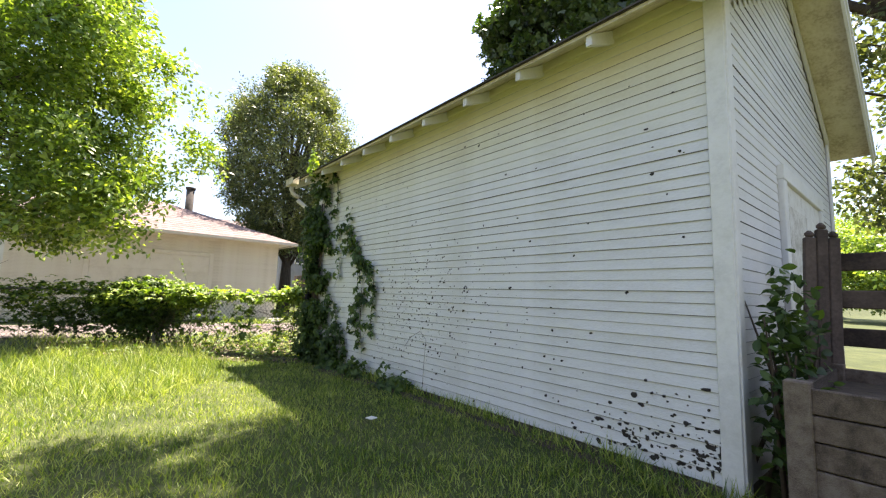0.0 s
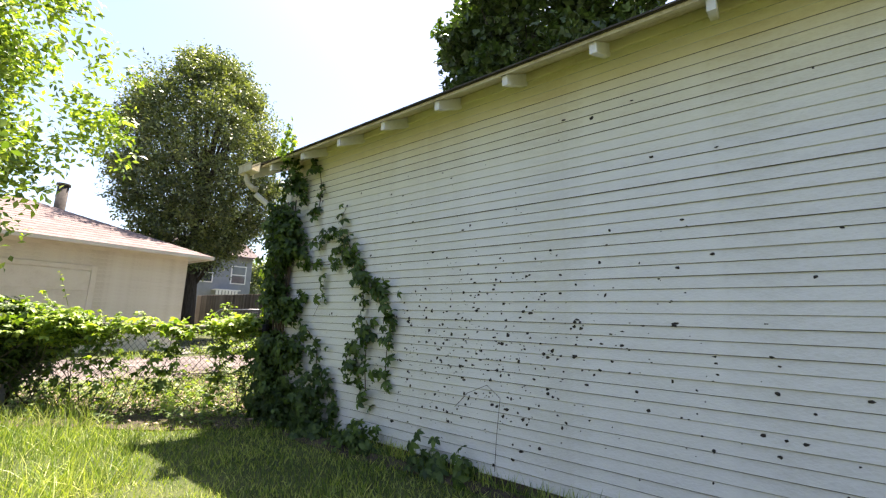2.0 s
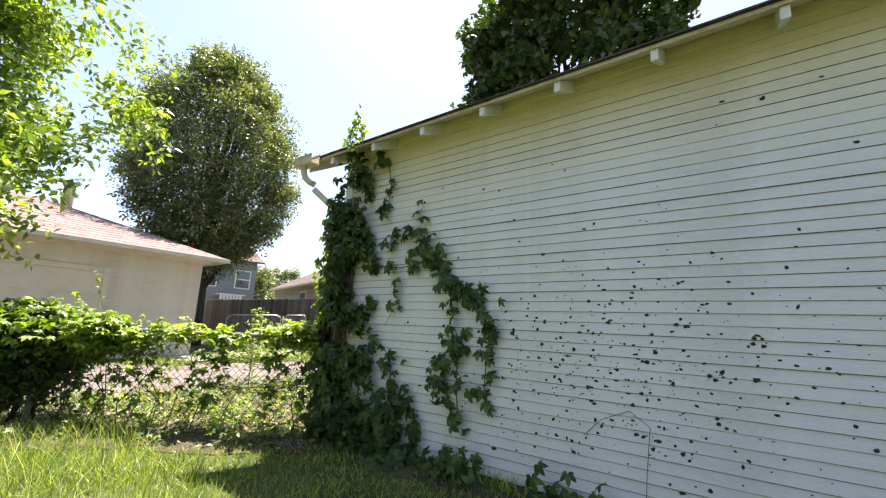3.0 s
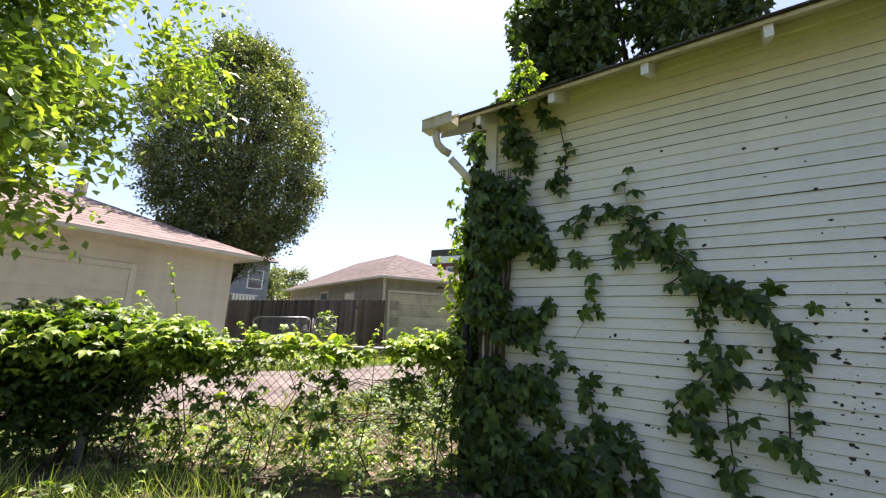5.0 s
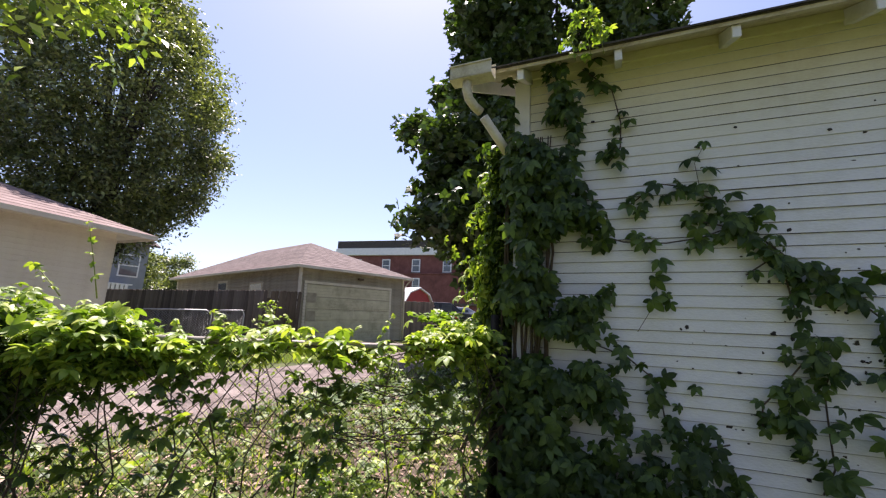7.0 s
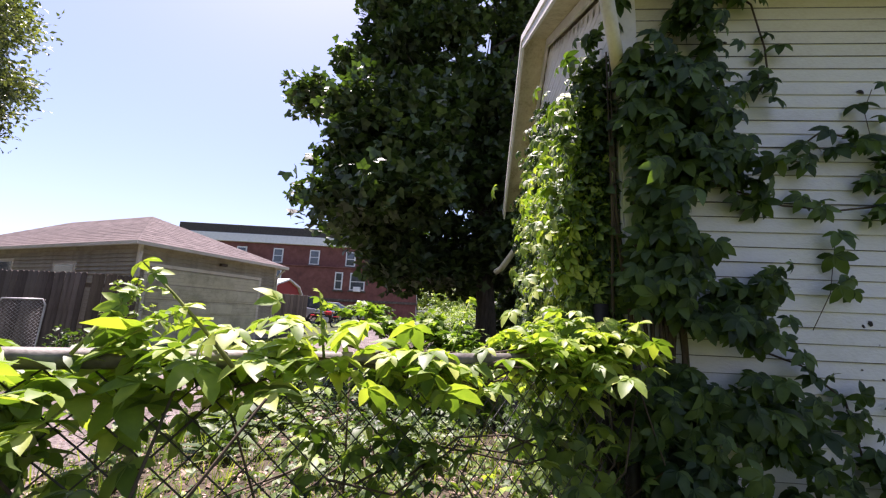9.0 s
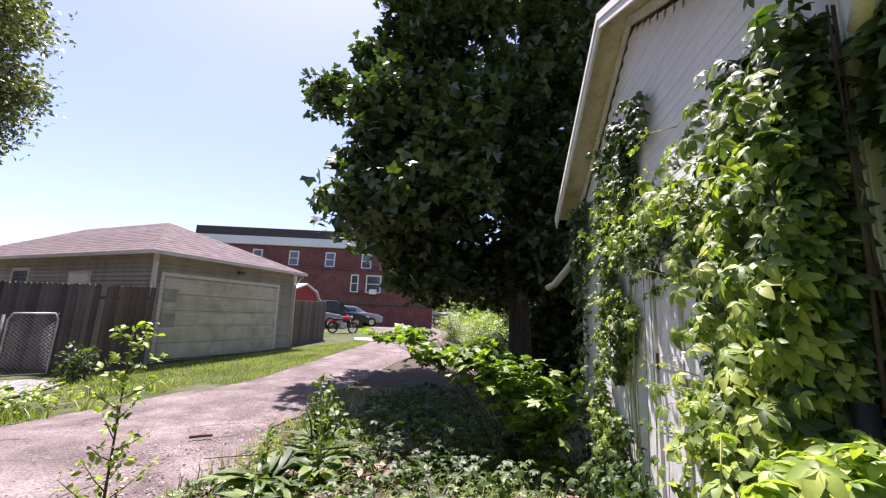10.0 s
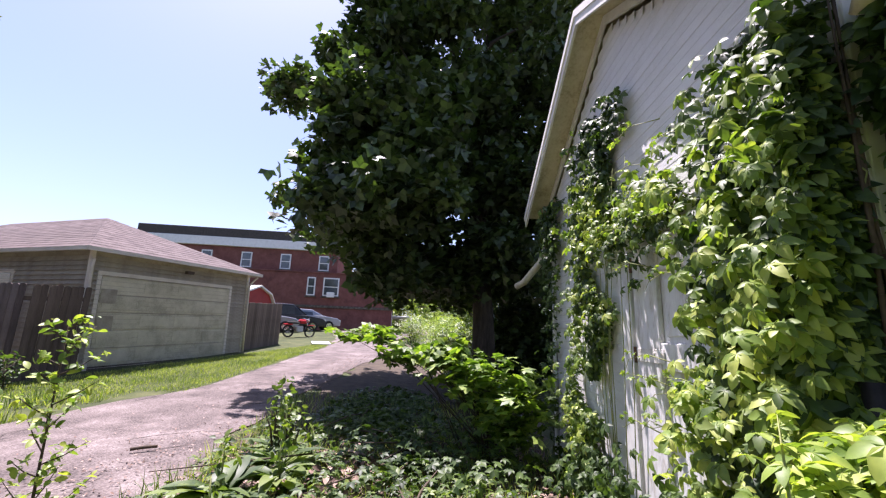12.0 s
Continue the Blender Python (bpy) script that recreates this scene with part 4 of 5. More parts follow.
mb = empty("motorcycle", "small red motorcycle parked on the grass verge", "motorcycle", pose(21.3, 15.1, ground_z(21.3, 15.1), 0, 0, -40))
for x in (-.62, .66):
    ring = [(x + .29 * math.cos(a), 0, .31 + .29 * math.sin(a)) for a in np.linspace(0, 2 * math.pi, 19)]
    w = tube("wheel", ring, .045, RUBBER, mb, 8)
    tubes("spokes", [([(x, 0, .31), (x + .27 * math.cos(a), 0, .31 + .27 * math.sin(a))], .006) for a in np.linspace(0, 2 * math.pi, 13)[:-1]], CHROME, w)
tube("frame", [(-.62, .05, .31), (-.1, .05, .45), (.1, .0, .8), (.42, 0, .92)], .035, BLACKIRON, mb)
tube("fork", [(.66, .06, .31), (.42, .06, .95)], .03, CHROME, mb)
box_part("engine", (-.22, -.14, .25), (.2, .14, .6), GALV, mb, .05)
box_part("fuel_tank", (-.05, -.13, .72), (.38, .13, .95), BIKERED, mb, .07, "glossy red tank")
box_part("seat", (-.7, -.12, .70), (-.03, .12, .82), RUBBER, mb, .05)
box_part("mudguard", (-.9, -.08, .62), (-.4, .08, .70), BIKERED, mb, .03)
box_part("front_mudguard", (.5, -.07, .62), (.9, .07, .67), BIKERED, mb, .02)
tube("handlebar", [(.36, -.36, 1.04), (.42, -.1, .97), (.42, .1, .97), (.36, .36, 1.04)], .016, CHROME, mb)
box_part("headlight", (.46, -.09, .82), (.58, .09, .98), CHROME, mb, .04)

bd = box_part("white_board", (-.55, -.4, 0), (.55, .4, .035), PAPER, None, .008)
bd.matrix_world = pose(17.9, 12.9, ground_z(17.9, 12.9) + .03, 0, -4, 20)
tagged(bd, "discarded white board lying on the grass", "board")
st = tube("stick", [(3.40, 10.70, .075), (3.47, 10.62, .08), (3.56, 10.52, .075)], .018, STEM, None, 6)
tagged(st, "short brown stick lying on the alley", "stick")


# ---- yard things beside the front gable ----
pl = empty("planter_box", "rough plank raised planter box beside the garage", "planter")
for y in (-.30, -1.95):
    for x in (-.32, .75):
        box_part("corner_post", (x, y - .05, -.05), (x + .09, y + .05, .76), PLANKWOOD, pl, .006)
for k in range(6):
    z = .02 + k * .12
    box_part("plank", (-.30, -1.9, z), (-.262, -.25 - .09, z + .113), PLANKWOOD, pl, .005)
    box_part("plank", (.79, -1.9, z), (.828, -.34, z + .113), PLANKWOOD, pl, .005)
    box_part("plank", (-.23, -.32, z), (.75, -.285, z + .113), PLANKWOOD, pl, .005)
box_part("soil", (-.26, -1.9, .0), (.79, -.32, .66), SOIL, pl, .02)
lb = empty("leaning_panel", "dark round-topped wooden panel leaning on garage wall", "panel", pose(.66, -.24, 0, -6, 5, -58))
for x0, x1, top in ((-.098, -.034, 1.64), (-.032, .032, 1.70), (.034, .098, 1.645)):
    bm = bmesh.new()
    box(bm, (x0, -.028, 0), (x1, .014, top - .05), bevel=.006)
    box(bm, (x0 + .004, -.026, top - .056), (x1 - .004, .012, top), bevel=.02)
    part("board", bm, DARKWOOD, lb)
for z in (.25, .85, 1.42):
    box_part("batten", (-.09, .0145, z), (.09, .034, z + .07), DARKWOOD, lb, .005)
bn = empty("garden_bench", "dark slatted wooden garden bench", "bench")
for y in (-.28, -1.85):
    box_part("leg", (1.02, y - .04, 0), (1.10, y + .04, 1.50), DARKWOOD, bn, .008)
    box_part("leg", (1.62, y - .04, 0), (1.70, y + .04, .62), DARKWOOD, bn, .008)
for z in (.86, 1.11, 1.36):
    box_part("back_slat", (.985, -1.95, z), (1.02, -.20, z + .12), DARKWOOD, bn, .008)
for x in (1.1, 1.26, 1.42, 1.58):
    box_part("seat_slat", (x, -2.0, .42), (x + .13, -.36, .455), DARKWOOD, bn, .008)


# ---- grass ----
def grass(name, n, region, h0, h1, mat, label, keep=None, width=.10, bend=.22):
    x0, y0, x1, y1 = region
    p = np.stack([RNG.uniform(x0, x1, n), RNG.uniform(y0, y1, n)], 1)
    if keep is not None:
        p = p[[bool(keep(x, y)) for x, y in p]]
    z = np.array([ground_z(x, y) for x, y in p])
    m = len(p)
    a = RNG.uniform(0, 2 * np.pi, m)
    lean = RNG.normal(0, bend, (m, 2))
    zx = np.stack([lean[:, 0], lean[:, 1], np.ones(m)], 1)
    zx /= np.linalg.norm(zx, axis=1)[:, None]
    ax = np.stack([np.cos(a), np.sin(a), np.zeros(m)], 1)
    ax -= (ax * zx).sum(1)[:, None] * zx
    ax /= np.linalg.norm(ax, axis=1)[:, None]
    bx = np.cross(zx, ax)
    clump = np.array([.55 + .9 * (noise.noise((x * 1.7, y * 1.7, 2.0)) * .5 + .5) for x, y in p])
    h = RNG.uniform(h0, h1, m) * clump
    turns = np.stack([ax * width, bx, zx], 2)
    return tagged(scatter_mesh(name, BLADE, np.column_stack([p, z]), turns, h, mat), label, "grass", kind="stuff")


def fence_y(x):
    """The chain-link fence's line."""
    return 6.2 - (x + .15) * 1.32 if x > -1.95 else 8.58 - (x + 1.95) * .20


in_yard = lambda x, y: y < fence_y(x) + .1 and not (-.05 < x < GW + .05 and -.05 < y < GL + .05) and x < 0.0
grass("short_grass", 150000, (-5.5, -1.2, 0.0, 8.4), .025, .062, GRASS, "short uneven yard lawn", in_yard, .10, .45)
tall = lambda x, y: in_yard(x, y) and y < fence_y(x) - .5 + .5 * noise.noise((x * 2, y * 2, 1)) and y > 4.3 + 1.0 * noise.noise((x, y, 5)) - (x + 3) * -.35 and x < -1.45 + .3 * noise.noise((x, y * 2, 3)) and noise.noise((x * 1.6, y * 1.6, 9)) > -.32
grass("tall_grass", 42000, (-8, 3.6, -.5, 10.2), .09, .26, GRASS, "long unmown grass before the fence", tall, .026, .42)
grass("wall_foot_grass", 11000, (-.55, -.1, -.02, 5.6), .05, .17, GRASS, "ragged grass along the foot of the garage wall", lambda x, y: x > -.12 - .35 * max(0, noise.noise((y * 1.3, 4, 4))), .05, .35)
grass("yard_grass", 26000, (-11, -1.0, -5.4, 10.0), .06, .16, GRASS, "rough grass at the far side of the yard", None, .09)
on_verge = lambda x, y: (y > 12.35 or x < 6.5) and y > (12.2 if x > 7 else 13.2) and y < 15.7 - (x - 8.6) * .287 - .25 if x > 6.0 else False
grass("verge_grass", 95000, (6.0, 12.0, 24.0, 16.4), .035, .075, GRASS, "bright mown grass verge before the tan garage", on_verge, .12)
near_verge = lambda x, y: fence_y(x) + .05 < y < (9.7 if x > -.2 else 9.7 - (x + .2) * .43) if x < 0 else GL + .1 < y < 9.65 + (x * .08)
grass("weedy_grass", 16000, (-4, 6.2, 7, 11.5), .06, .22, GRASS, "thin weedy grass between fence and alley", near_verge, .05)
grass("gravel_weeds", 5000, (.5, 13.2, 6.2, 14.8), .06, .25, GRASS, "weeds along the edge of the gravel pad", lambda x, y: noise.noise((x * 1.2, y * 1.2, 8)) > .05, .07)

# leaf litter and low weeds on the bare soil along the yard side of the fence
p = np.stack([RNG.uniform(-9.0, -.2, 9000), RNG.uniform(5.2, 10.2, 9000)], 1)
p = p[[fence_y(x) - 1.05 < y < fence_y(x) for x, y in p]]
tagged(scatter_mesh("leaf_litter", SIMPLE, np.column_stack([p, [ground_z(x, y) + .03 for x, y in p]]), frames_for(len(p), 1.0), RNG.uniform(.03, .07, len(p)), DRYLEAF),
       "dry brown leaves on the soil before the fence", "leaves", kind="stuff")
p = p[[noise.noise((x * 1.5, y * 1.5, 6)) > .0 for x, y in p]]
tagged(scatter_mesh("low_weeds", CREEPER_LOW, np.column_stack([p, [ground_z(x, y) + .03 + abs(random.gauss(.03, .05)) for x, y in p]]), frames_for(len(p), .9), RNG.uniform(.03, .07, len(p)), MIDLEAF),
       "low green weeds along the foot of the fence", "weeds", kind="stuff")
# leaf litter under the fence and along the alley side
p = np.stack([RNG.uniform(-3.5, 4.5, 11000), RNG.uniform(6.2, 9.8, 11000)], 1)
p = p[[bool(near_verge(x, y)) for x, y in p]]
tagged(scatter_mesh("leaf_litter", SIMPLE, np.column_stack([p, [ground_z(x, y) + .03 for x, y in p]]), frames_for(len(p), 1.2), RNG.uniform(.03, .07, len(p)), DRYLEAF),
       "dry brown leaves on the ground by the fence", "leaves", kind="stuff")


# ---- chain-link fence ----
cf = empty("chain_link_fence", "old chain-link fence overgrown with creeper", "fence")
FH = 1.01
corner = Vector((-1.95, 8.58, 0))
ends = [(Vector((-.10, 6.135, 0)), corner), (corner, Vector((-11.5, 10.5, 0)))]
for a, b in ends:
    L = (b - a).length
    k = max(1, round(L / 2.6))
    for i in range(k + 1):
        q = a.lerp(b, i / k)
        if (a, i) == (corner, 0):
            continue
        tube("post", [q + Vector((0, 0, -.05)), q + Vector((0, 0, FH + .05))], .030, BLACKIRON if i == 0 else GALV, cf, 10)
    tube("top_rail", [a + Vector((0, 0, FH)), a.lerp(b, .33) + Vector((0, 0, FH - .012)), a.lerp(b, .66) + Vector((0, 0, FH - .01)), b + Vector((0, 0, FH))], .022, OLDRAIL, cf, 12)
    wires, step = [], .078
    for i in range(int((L + FH) / step)):
        for d in (1, -1):
            s0 = i * step - FH
            lo, hi = max(s0, 0), min(s0 + FH - .02, L)
            if hi - lo < .03:
                continue
            f = lambda s: a.lerp(b, s / L if d > 0 else 1 - s / L) + Vector((0, 0, s - s0))
            pts = [f(lo + (hi - lo) * j / 6) + Vector((random.gauss(0, .003), random.gauss(0, .003), 0)) for j in range(7)]
            wires.append((pts, .0022))
    o = tubes("wire_mesh", wires, WIRE, cf, 3)
    o["kind"] = "stuff"
tube("post", [(-.02, 6.22, 0), (-.02, 6.22, 1.25)], .035, BLACKIRON, cf, 10)


# ---- creeper ----
def along(points, n):
    """n points along a polyline, with their directions."""
    P = [Vector(q) for q in points]
    seg = [(b - a).length for a, b in zip(P, P[1:])]
    out = []
    for _ in range(n):
        d = random.uniform(0, sum(seg))
        for (a, b), s in zip(zip(P, P[1:]), seg):
            if d <= s:
                out.append(a.lerp(b, d / s))
                break
            d -= s
    return out


def wall_turns(n, normal, hang=.5, spread=.45):
    """Leaf turns: face roughly along normal, the tip hanging down."""
    z = np.array(normal, float) + RNG.normal(0, spread, (n, 3))
    z /= np.linalg.norm(z, axis=1)[:, None]
    a = np.array([0, 0, -1.0]) + RNG.normal(0, .55, (n, 3))
    a -= (a * z).sum(1)[:, None] * z
    a /= np.linalg.norm(a, axis=1)[:, None]
    return np.stack([a, np.cross(z, a), z], 2)


cv = empty("wall_creeper", "five-leaved creeper climbing the garage corner and wall", "creeper")
X0 = -.045
strands = [
    [(5.67, 1.87), (5.34, 1.76), (5.09, 1.74), (4.89, 1.77), (4.71, 1.84), (4.58, 1.75), (4.44, 1.60), (4.30, 1.45), (4.17, 1.37), (4.08, 1.27), (4.07, 1.08), (4.10, 0.87), (4.11, 0.67), (4.10, 0.53)],
    [(5.29, 2.02), (5.12, 2.15), (4.96, 2.11), (4.81, 2.01), (4.71, 1.88), (4.58, 1.86)],
    [(4.97, 1.90), (4.78, 1.84), (4.62, 1.75), (4.47, 1.60), (4.33, 1.49)],
    [(4.50, 1.60), (4.46, 1.28)],
    [(4.42, 1.08), (4.53, 0.94), (4.66, 0.79), (4.67, 0.66)],
    [(4.42, 1.15), (4.33, 1.03), (4.38, 0.90), (4.38, 0.71), (4.37, 0.50), (4.43, 0.37)],
    [(4.53, 0.94), (4.52, 0.68), (4.47, 0.60)],
    [(5.52, 1.07), (5.35, 1.01), (5.18, 0.87), (5.15, 0.65), (5.01, 0.50), (4.83, 0.56)],
    [(4.53, 1.64), (4.68, 1.53)],
    [(4.99, 0.46), (4.84, 0.43), (4.81, 0.27)],
    [(5.58, 3.11), (5.38, 2.89), (5.33, 2.63), (5.34, 2.44), (5.43, 2.32)],
    [(4.88, 2.10), (4.90, 2.27), (4.84, 2.39)],
    [(5.13, 1.58), (5.18, 1.34), (5.28, 1.17)],
    [(4.17, 1.40), (4.04, 1.42), (3.94, 1.41)],
]
stems, leaf_p = [], []
for s in strands:
    pts = [(X0 + .02 + random.uniform(-.01, .01), y, z) for y, z in s]
    stems.append((pts, .0018 if s in strands[-3:] else .005))
    L = sum(math.dist(a, b) for a, b in zip(s, s[1:]))
    dense = 11 if s in strands[-3:] else 20 if s is strands[-4] else 32
    for q in along(pts, int(L * dense)):
        leaf_p.append((q.x - abs(random.gauss(.03, .03)), q.y + random.gauss(0, .048), q.z + random.gauss(0, .045)))
# the heavy mass on the corner
for _ in range(3300):
    z = random.uniform(.05, 3.08)
    w = .52 if z < 1.7 else .40
    y = (5.80 if z < 2 else 5.93) + random.gauss(0, w * .42)
    edge = 5.64 if z > 1.95 else 5.52 if z > 1.5 else 5.40 if z > .35 else 5.1
    if y < edge + .20 * noise.noise((z * 2.6, 1.5, 0)) or (z > 1.9 and random.random() < .08):
        continue
    if y > 6.13:
        continue
    if noise.noise((y * 3.1, z * 3.3, 7)) < -.01:
        continue
    leaf_p.append((-.03 - abs(random.gauss(.08, .09)), y, z))
for _ in range(170):
    y = random.uniform(3.1, 5.2)
    if noise.noise((y * 2.2, 6, 1)) > -.1:
        leaf_p.append((-.06 - abs(random.gauss(.05, .10)), y, abs(random.gauss(.06, .08)) + .03))
for _ in range(420):
    z = random.uniform(.03, .75)
    leaf_p.append((-.04 - abs(random.gauss(.08, .10)), random.uniform(4.95, 6.1), z * random.random()))
leaf_p = np.array(leaf_p)
scatter_mesh("leaves", CREEPER, leaf_p, wall_turns(len(leaf_p), (-1, 0, .55)), RNG.uniform(.05, .105, len(leaf_p)), VINE, cv)
for k in range(14):
    y0 = random.uniform(5.78, 6.15)
    stems.append(([(-.03, y0, 0), (-.035, y0 + random.gauss(0, .04), .8), (-.03, y0 + random.gauss(0, .05), 1.7), (-.03, y0 + random.gauss(0, .05), 2.6)], [.014, .011, .008, .004]))
for pts, r in stems:
    tube("stem", pts, r, STEM, cv, 5)

# young shoots that climb past the eave
for y0, h in ((5.50, .42), (5.60, .26), (5.42, .20)):
    pts = [Vector((-.36, y0, 2.96)), Vector((-.40, y0 + .02, 3.10)), Vector((-.38, y0 + random.gauss(0, .03), 3.06 + h * .6)), Vector((-.36, y0 + random.gauss(0, .05), 3.06 + h))]
    tube("shoot", pts, [.004, .003, .002, .001], GREENSTEM, cv, 4)
    P = np.array([pts[1].lerp(pts[3], t) + Vector((random.gauss(0, .02), random.gauss(0, .025), random.gauss(0, .01))) for t in np.linspace(-.4, 1, 22)])
    scatter_mesh("leaves", CREEPER, P, frames_for(len(P), .4), RNG.uniform(.025, .055, len(P)), BRIGHTLEAF, cv)

# the part that hangs round the corner onto the alley gable
gv2 = empty("gable_creeper", "creeper over the alley doors, sun and shade in leaf colours", "creeper")
def gable_mass(n, fx, fz, depth, mat, size, name, pattern=CREEPER):
    pts = []
    for _ in range(n):
        x, z = max(fx(), .0 + .05 * random.random()), fz()
        pts.append((x, GL + .05 + abs(random.gauss(0, depth)), z))
    pts = np.array(pts)
    return scatter_mesh(name, pattern, pts, wall_turns(len(pts), (-.2, 1, .7), .5, .5), RNG.uniform(*size, len(pts)), mat, gv2)
def column_x(z):
    # the dark curtain's middle line drifts outwards as it comes down
    return 2.78 - .20 * z + .10 * noise.noise((z * 1.9, 3, 3))


def gable_column(n, lo, hi, w, depth, mat, size):
    pts = []
    while len(pts) < n:
        z = random.uniform(lo, hi)
        x = column_x(z) + random.gauss(0, w * (1.0 if z > 1 else .75))
        if noise.noise((x * 3.2, z * 2.4, 2.2)) < -.10:
            continue
        pts.append((x, GL + .045 + min(abs(random.gauss(0, depth)), .22), z))
    pts = np.array(pts)
    return scatter_mesh("leaves", CREEPER, pts, wall_turns(n, (-.35, 1, .6), .5, .5), RNG.uniform(*size, n), mat, gv2)


# leaf colours carry the light: darkest below the eave, brighter where sun falls
gable_column(650, .15, 3.35, .26, .05, VINE, (.045, .085))
gable_column(420, 2.35, 3.35, .24, .06, VINE, (.045, .085))
gable_column(420, .15, 2.9, .25, .07, MIDLEAF, (.04, .08))
gable_column(380, .2, 2.75, .22, .09, BRIGHTLEAF, (.035, .075))
# the strip at the far corner under the eave
gable_mass(300, lambda: min(random.gauss(3.75, .22), 4.1), lambda: 3.0 - abs(random.gauss(0, .5)), .06, VINE, (.045, .08), "leaves")
gable_mass(150, lambda: min(random.gauss(3.75, .18), 4.1), lambda: random.uniform(.2, 2.6), .05, VINE, (.04, .07), "leaves")
# the bridge of yellow-green growth across the top of the door
gable_mass(360, lambda: random.uniform(.9, 2.35), lambda: 2.22 + random.gauss(0, .10), .09, BRIGHTLEAF, (.035, .07), "leaves")
gable_mass(160, lambda: random.uniform(.9, 2.0), lambda: 2.15 + random.gauss(0, .16), .06, VINE, (.04, .07), "leaves")
# the near-corner mass, coloured bright only below the eave's shade
gable_mass(1900, lambda: random.gauss(.18, .26), lambda: random.triangular(.1, 2.9, .9), .08, VINE, (.05, .09), "leaves")
gable_mass(800, lambda: random.gauss(.24, .25), lambda: random.uniform(.1, 2.6), .12, MIDLEAF, (.05, .09), "leaves")
gable_mass(1250, lambda: random.gauss(.20, .24), lambda: random.triangular(.35, 2.42, 1.7), .15, BRIGHTLEAF, (.04, .08), "leaves")
gable_mass(260, lambda: random.gauss(.75, .16), lambda: random.uniform(.2, 1.15), .12, BRIGHTLEAF, (.04, .09), "leaves")
gable_mass(420, lambda: random.gauss(2.0, .6), lambda: abs(random.gauss(.1, .22)), .14, VINE, (.05, .085), "leaves")
st2 = []
for k in range(12):
    x0 = random.choice((.2, 2.1, 2.1, 2.9)) + random.gauss(0, .12)
    st2.append(([(x0, GL + .05, .05), (x0 + random.gauss(0, .08), GL + .06, 1.0), (x0 + random.gauss(0, .12), GL + .06, 1.9), (x0 + random.gauss(0, .2), GL + .08, 2.7)], [.004, .0035, .003, .0015]))
for k in range(16):
    x0, z0, L = random.uniform(.55, 1.3), random.uniform(.8, 2.9), random.uniform(.25, .6)
    st2.append(([(x0, GL + .10, z0), (x0 + L * .4, GL + .2, z0 + .05), (x0 + L * .75, GL + .22, z0 + random.uniform(-.03, .08)), (x0 + L, GL + .20, z0 + random.uniform(-.10, .08))], [.004, .003, .002, .0012]))
    tip = np.array([(x0 + L * f + random.gauss(0, .015), GL + .21, z0 + .05 + random.gauss(0, .02)) for f in (.35, .5, .62, .75, .85, .95)])
    scatter_mesh("leaves", CREEPER, tip, frames_for(6, .5), RNG.uniform(.018, .036, 6), BRIGHTLEAF, gv2)
for pts, r in st2:
    tube("tendril", pts, r, GREENSTEM, gv2, 4)

# creeper over the fence
fv = empty("fence_creeper", "creeper sprawling over the chain-link fence, brighter leaves on top", "creeper")
A, B = ends[0]
dirn = (B - A).normalized()
nrm = Vector((dirn.y, -dirn.x, 0))
if nrm.y < 0:
    nrm = -nrm


def fence_leaves(n, f_lo, f_hi, z_fn, depth, mat, size, name, pattern=CREEPER, up=.7, sec=0):
    a, b = ends[sec]
    pts = []
    for _ in range(n):
        f = random.uniform(f_lo, f_hi)
        if noise.noise((f * (11.0 if sec == 0 else 22.0), sec * 5.0, n * .01)) < (-.18 if sec == 0 else -.02):
            continue
        q = a.lerp(b, f)
        off = random.gauss(0, depth)
        pts.append((q.x + nrm.x * off, q.y + nrm.y * off, z_fn(f)))
    pts = np.array(pts)
    return scatter_mesh(name, pattern, pts, frames_for(len(pts), up, spread=.6), RNG.uniform(*size, len(pts)), mat, fv)


top_z = lambda f: FH + (.02 if f < .24 else -.06) + .05 * math.sin(f * 17) * .6 + random.gauss(.03, .05)
fence_leaves(330, .02, .80, top_z, .09, BRIGHTLEAF, (.055, .10), "leaves", CREEPER, 1.0)
fence_leaves(190, .25, .85, top_z, .12, BRIGHTLEAF, (.055, .10), "leaves", CREEPER, 1.0)
fence_leaves(150, .05, .26, lambda f: FH + .08 + random.gauss(.02, .05), .12, BRIGHTLEAF, (.05, .09), "leaves", CREEPER, .8)
fence_leaves(130, .02, .25, lambda f: FH - .02 + random.gauss(.02, .06), .13, BRIGHTLEAF, (.05, .10), "leaves", CREEPER, 1.0)
fence_leaves(520, .0, .85, lambda f: random.triangular(.05, FH, .75), .08, MIDLEAF, (.05, .09), "leaves", CREEPER, .5)
fence_leaves(220, .03, .24, lambda f: FH + random.gauss(0, .05), .12, BRIGHTLEAF, (.05, .09), "leaves", CREEPER, .9)
fence_leaves(420, .05, .8, lambda f: abs(random.gauss(.05, .28)), .16, BRIGHTLEAF, (.035, .08), "leaves", CREEPER_LOW, .8)
# the bushy fence-corner clump; sunlit top and shaded foot put into leaf colours
def blob(n, c, r, mat, size, name, parent, pattern=CREEPER, up=.7, shell=.55):
    d = RNG.normal(size=(n, 3))
    d /= np.linalg.norm(d, axis=1)[:, None]
    rad = RNG.uniform(shell, 1.0, n)[:, None]
    lump = np.array([1 + .22 * noise.noise((q[0] * 2.3 + c[0], q[1] * 2.3, q[2] * 2.3)) for q in d])[:, None]
    p = np.array(c) + d * rad * lump * np.array(r)
    p = p[p[:, 2] > .03]
    return scatter_mesh(name, pattern, p, frames_for(len(p), up, spread=.6), RNG.uniform(*size, len(p)), mat, parent)


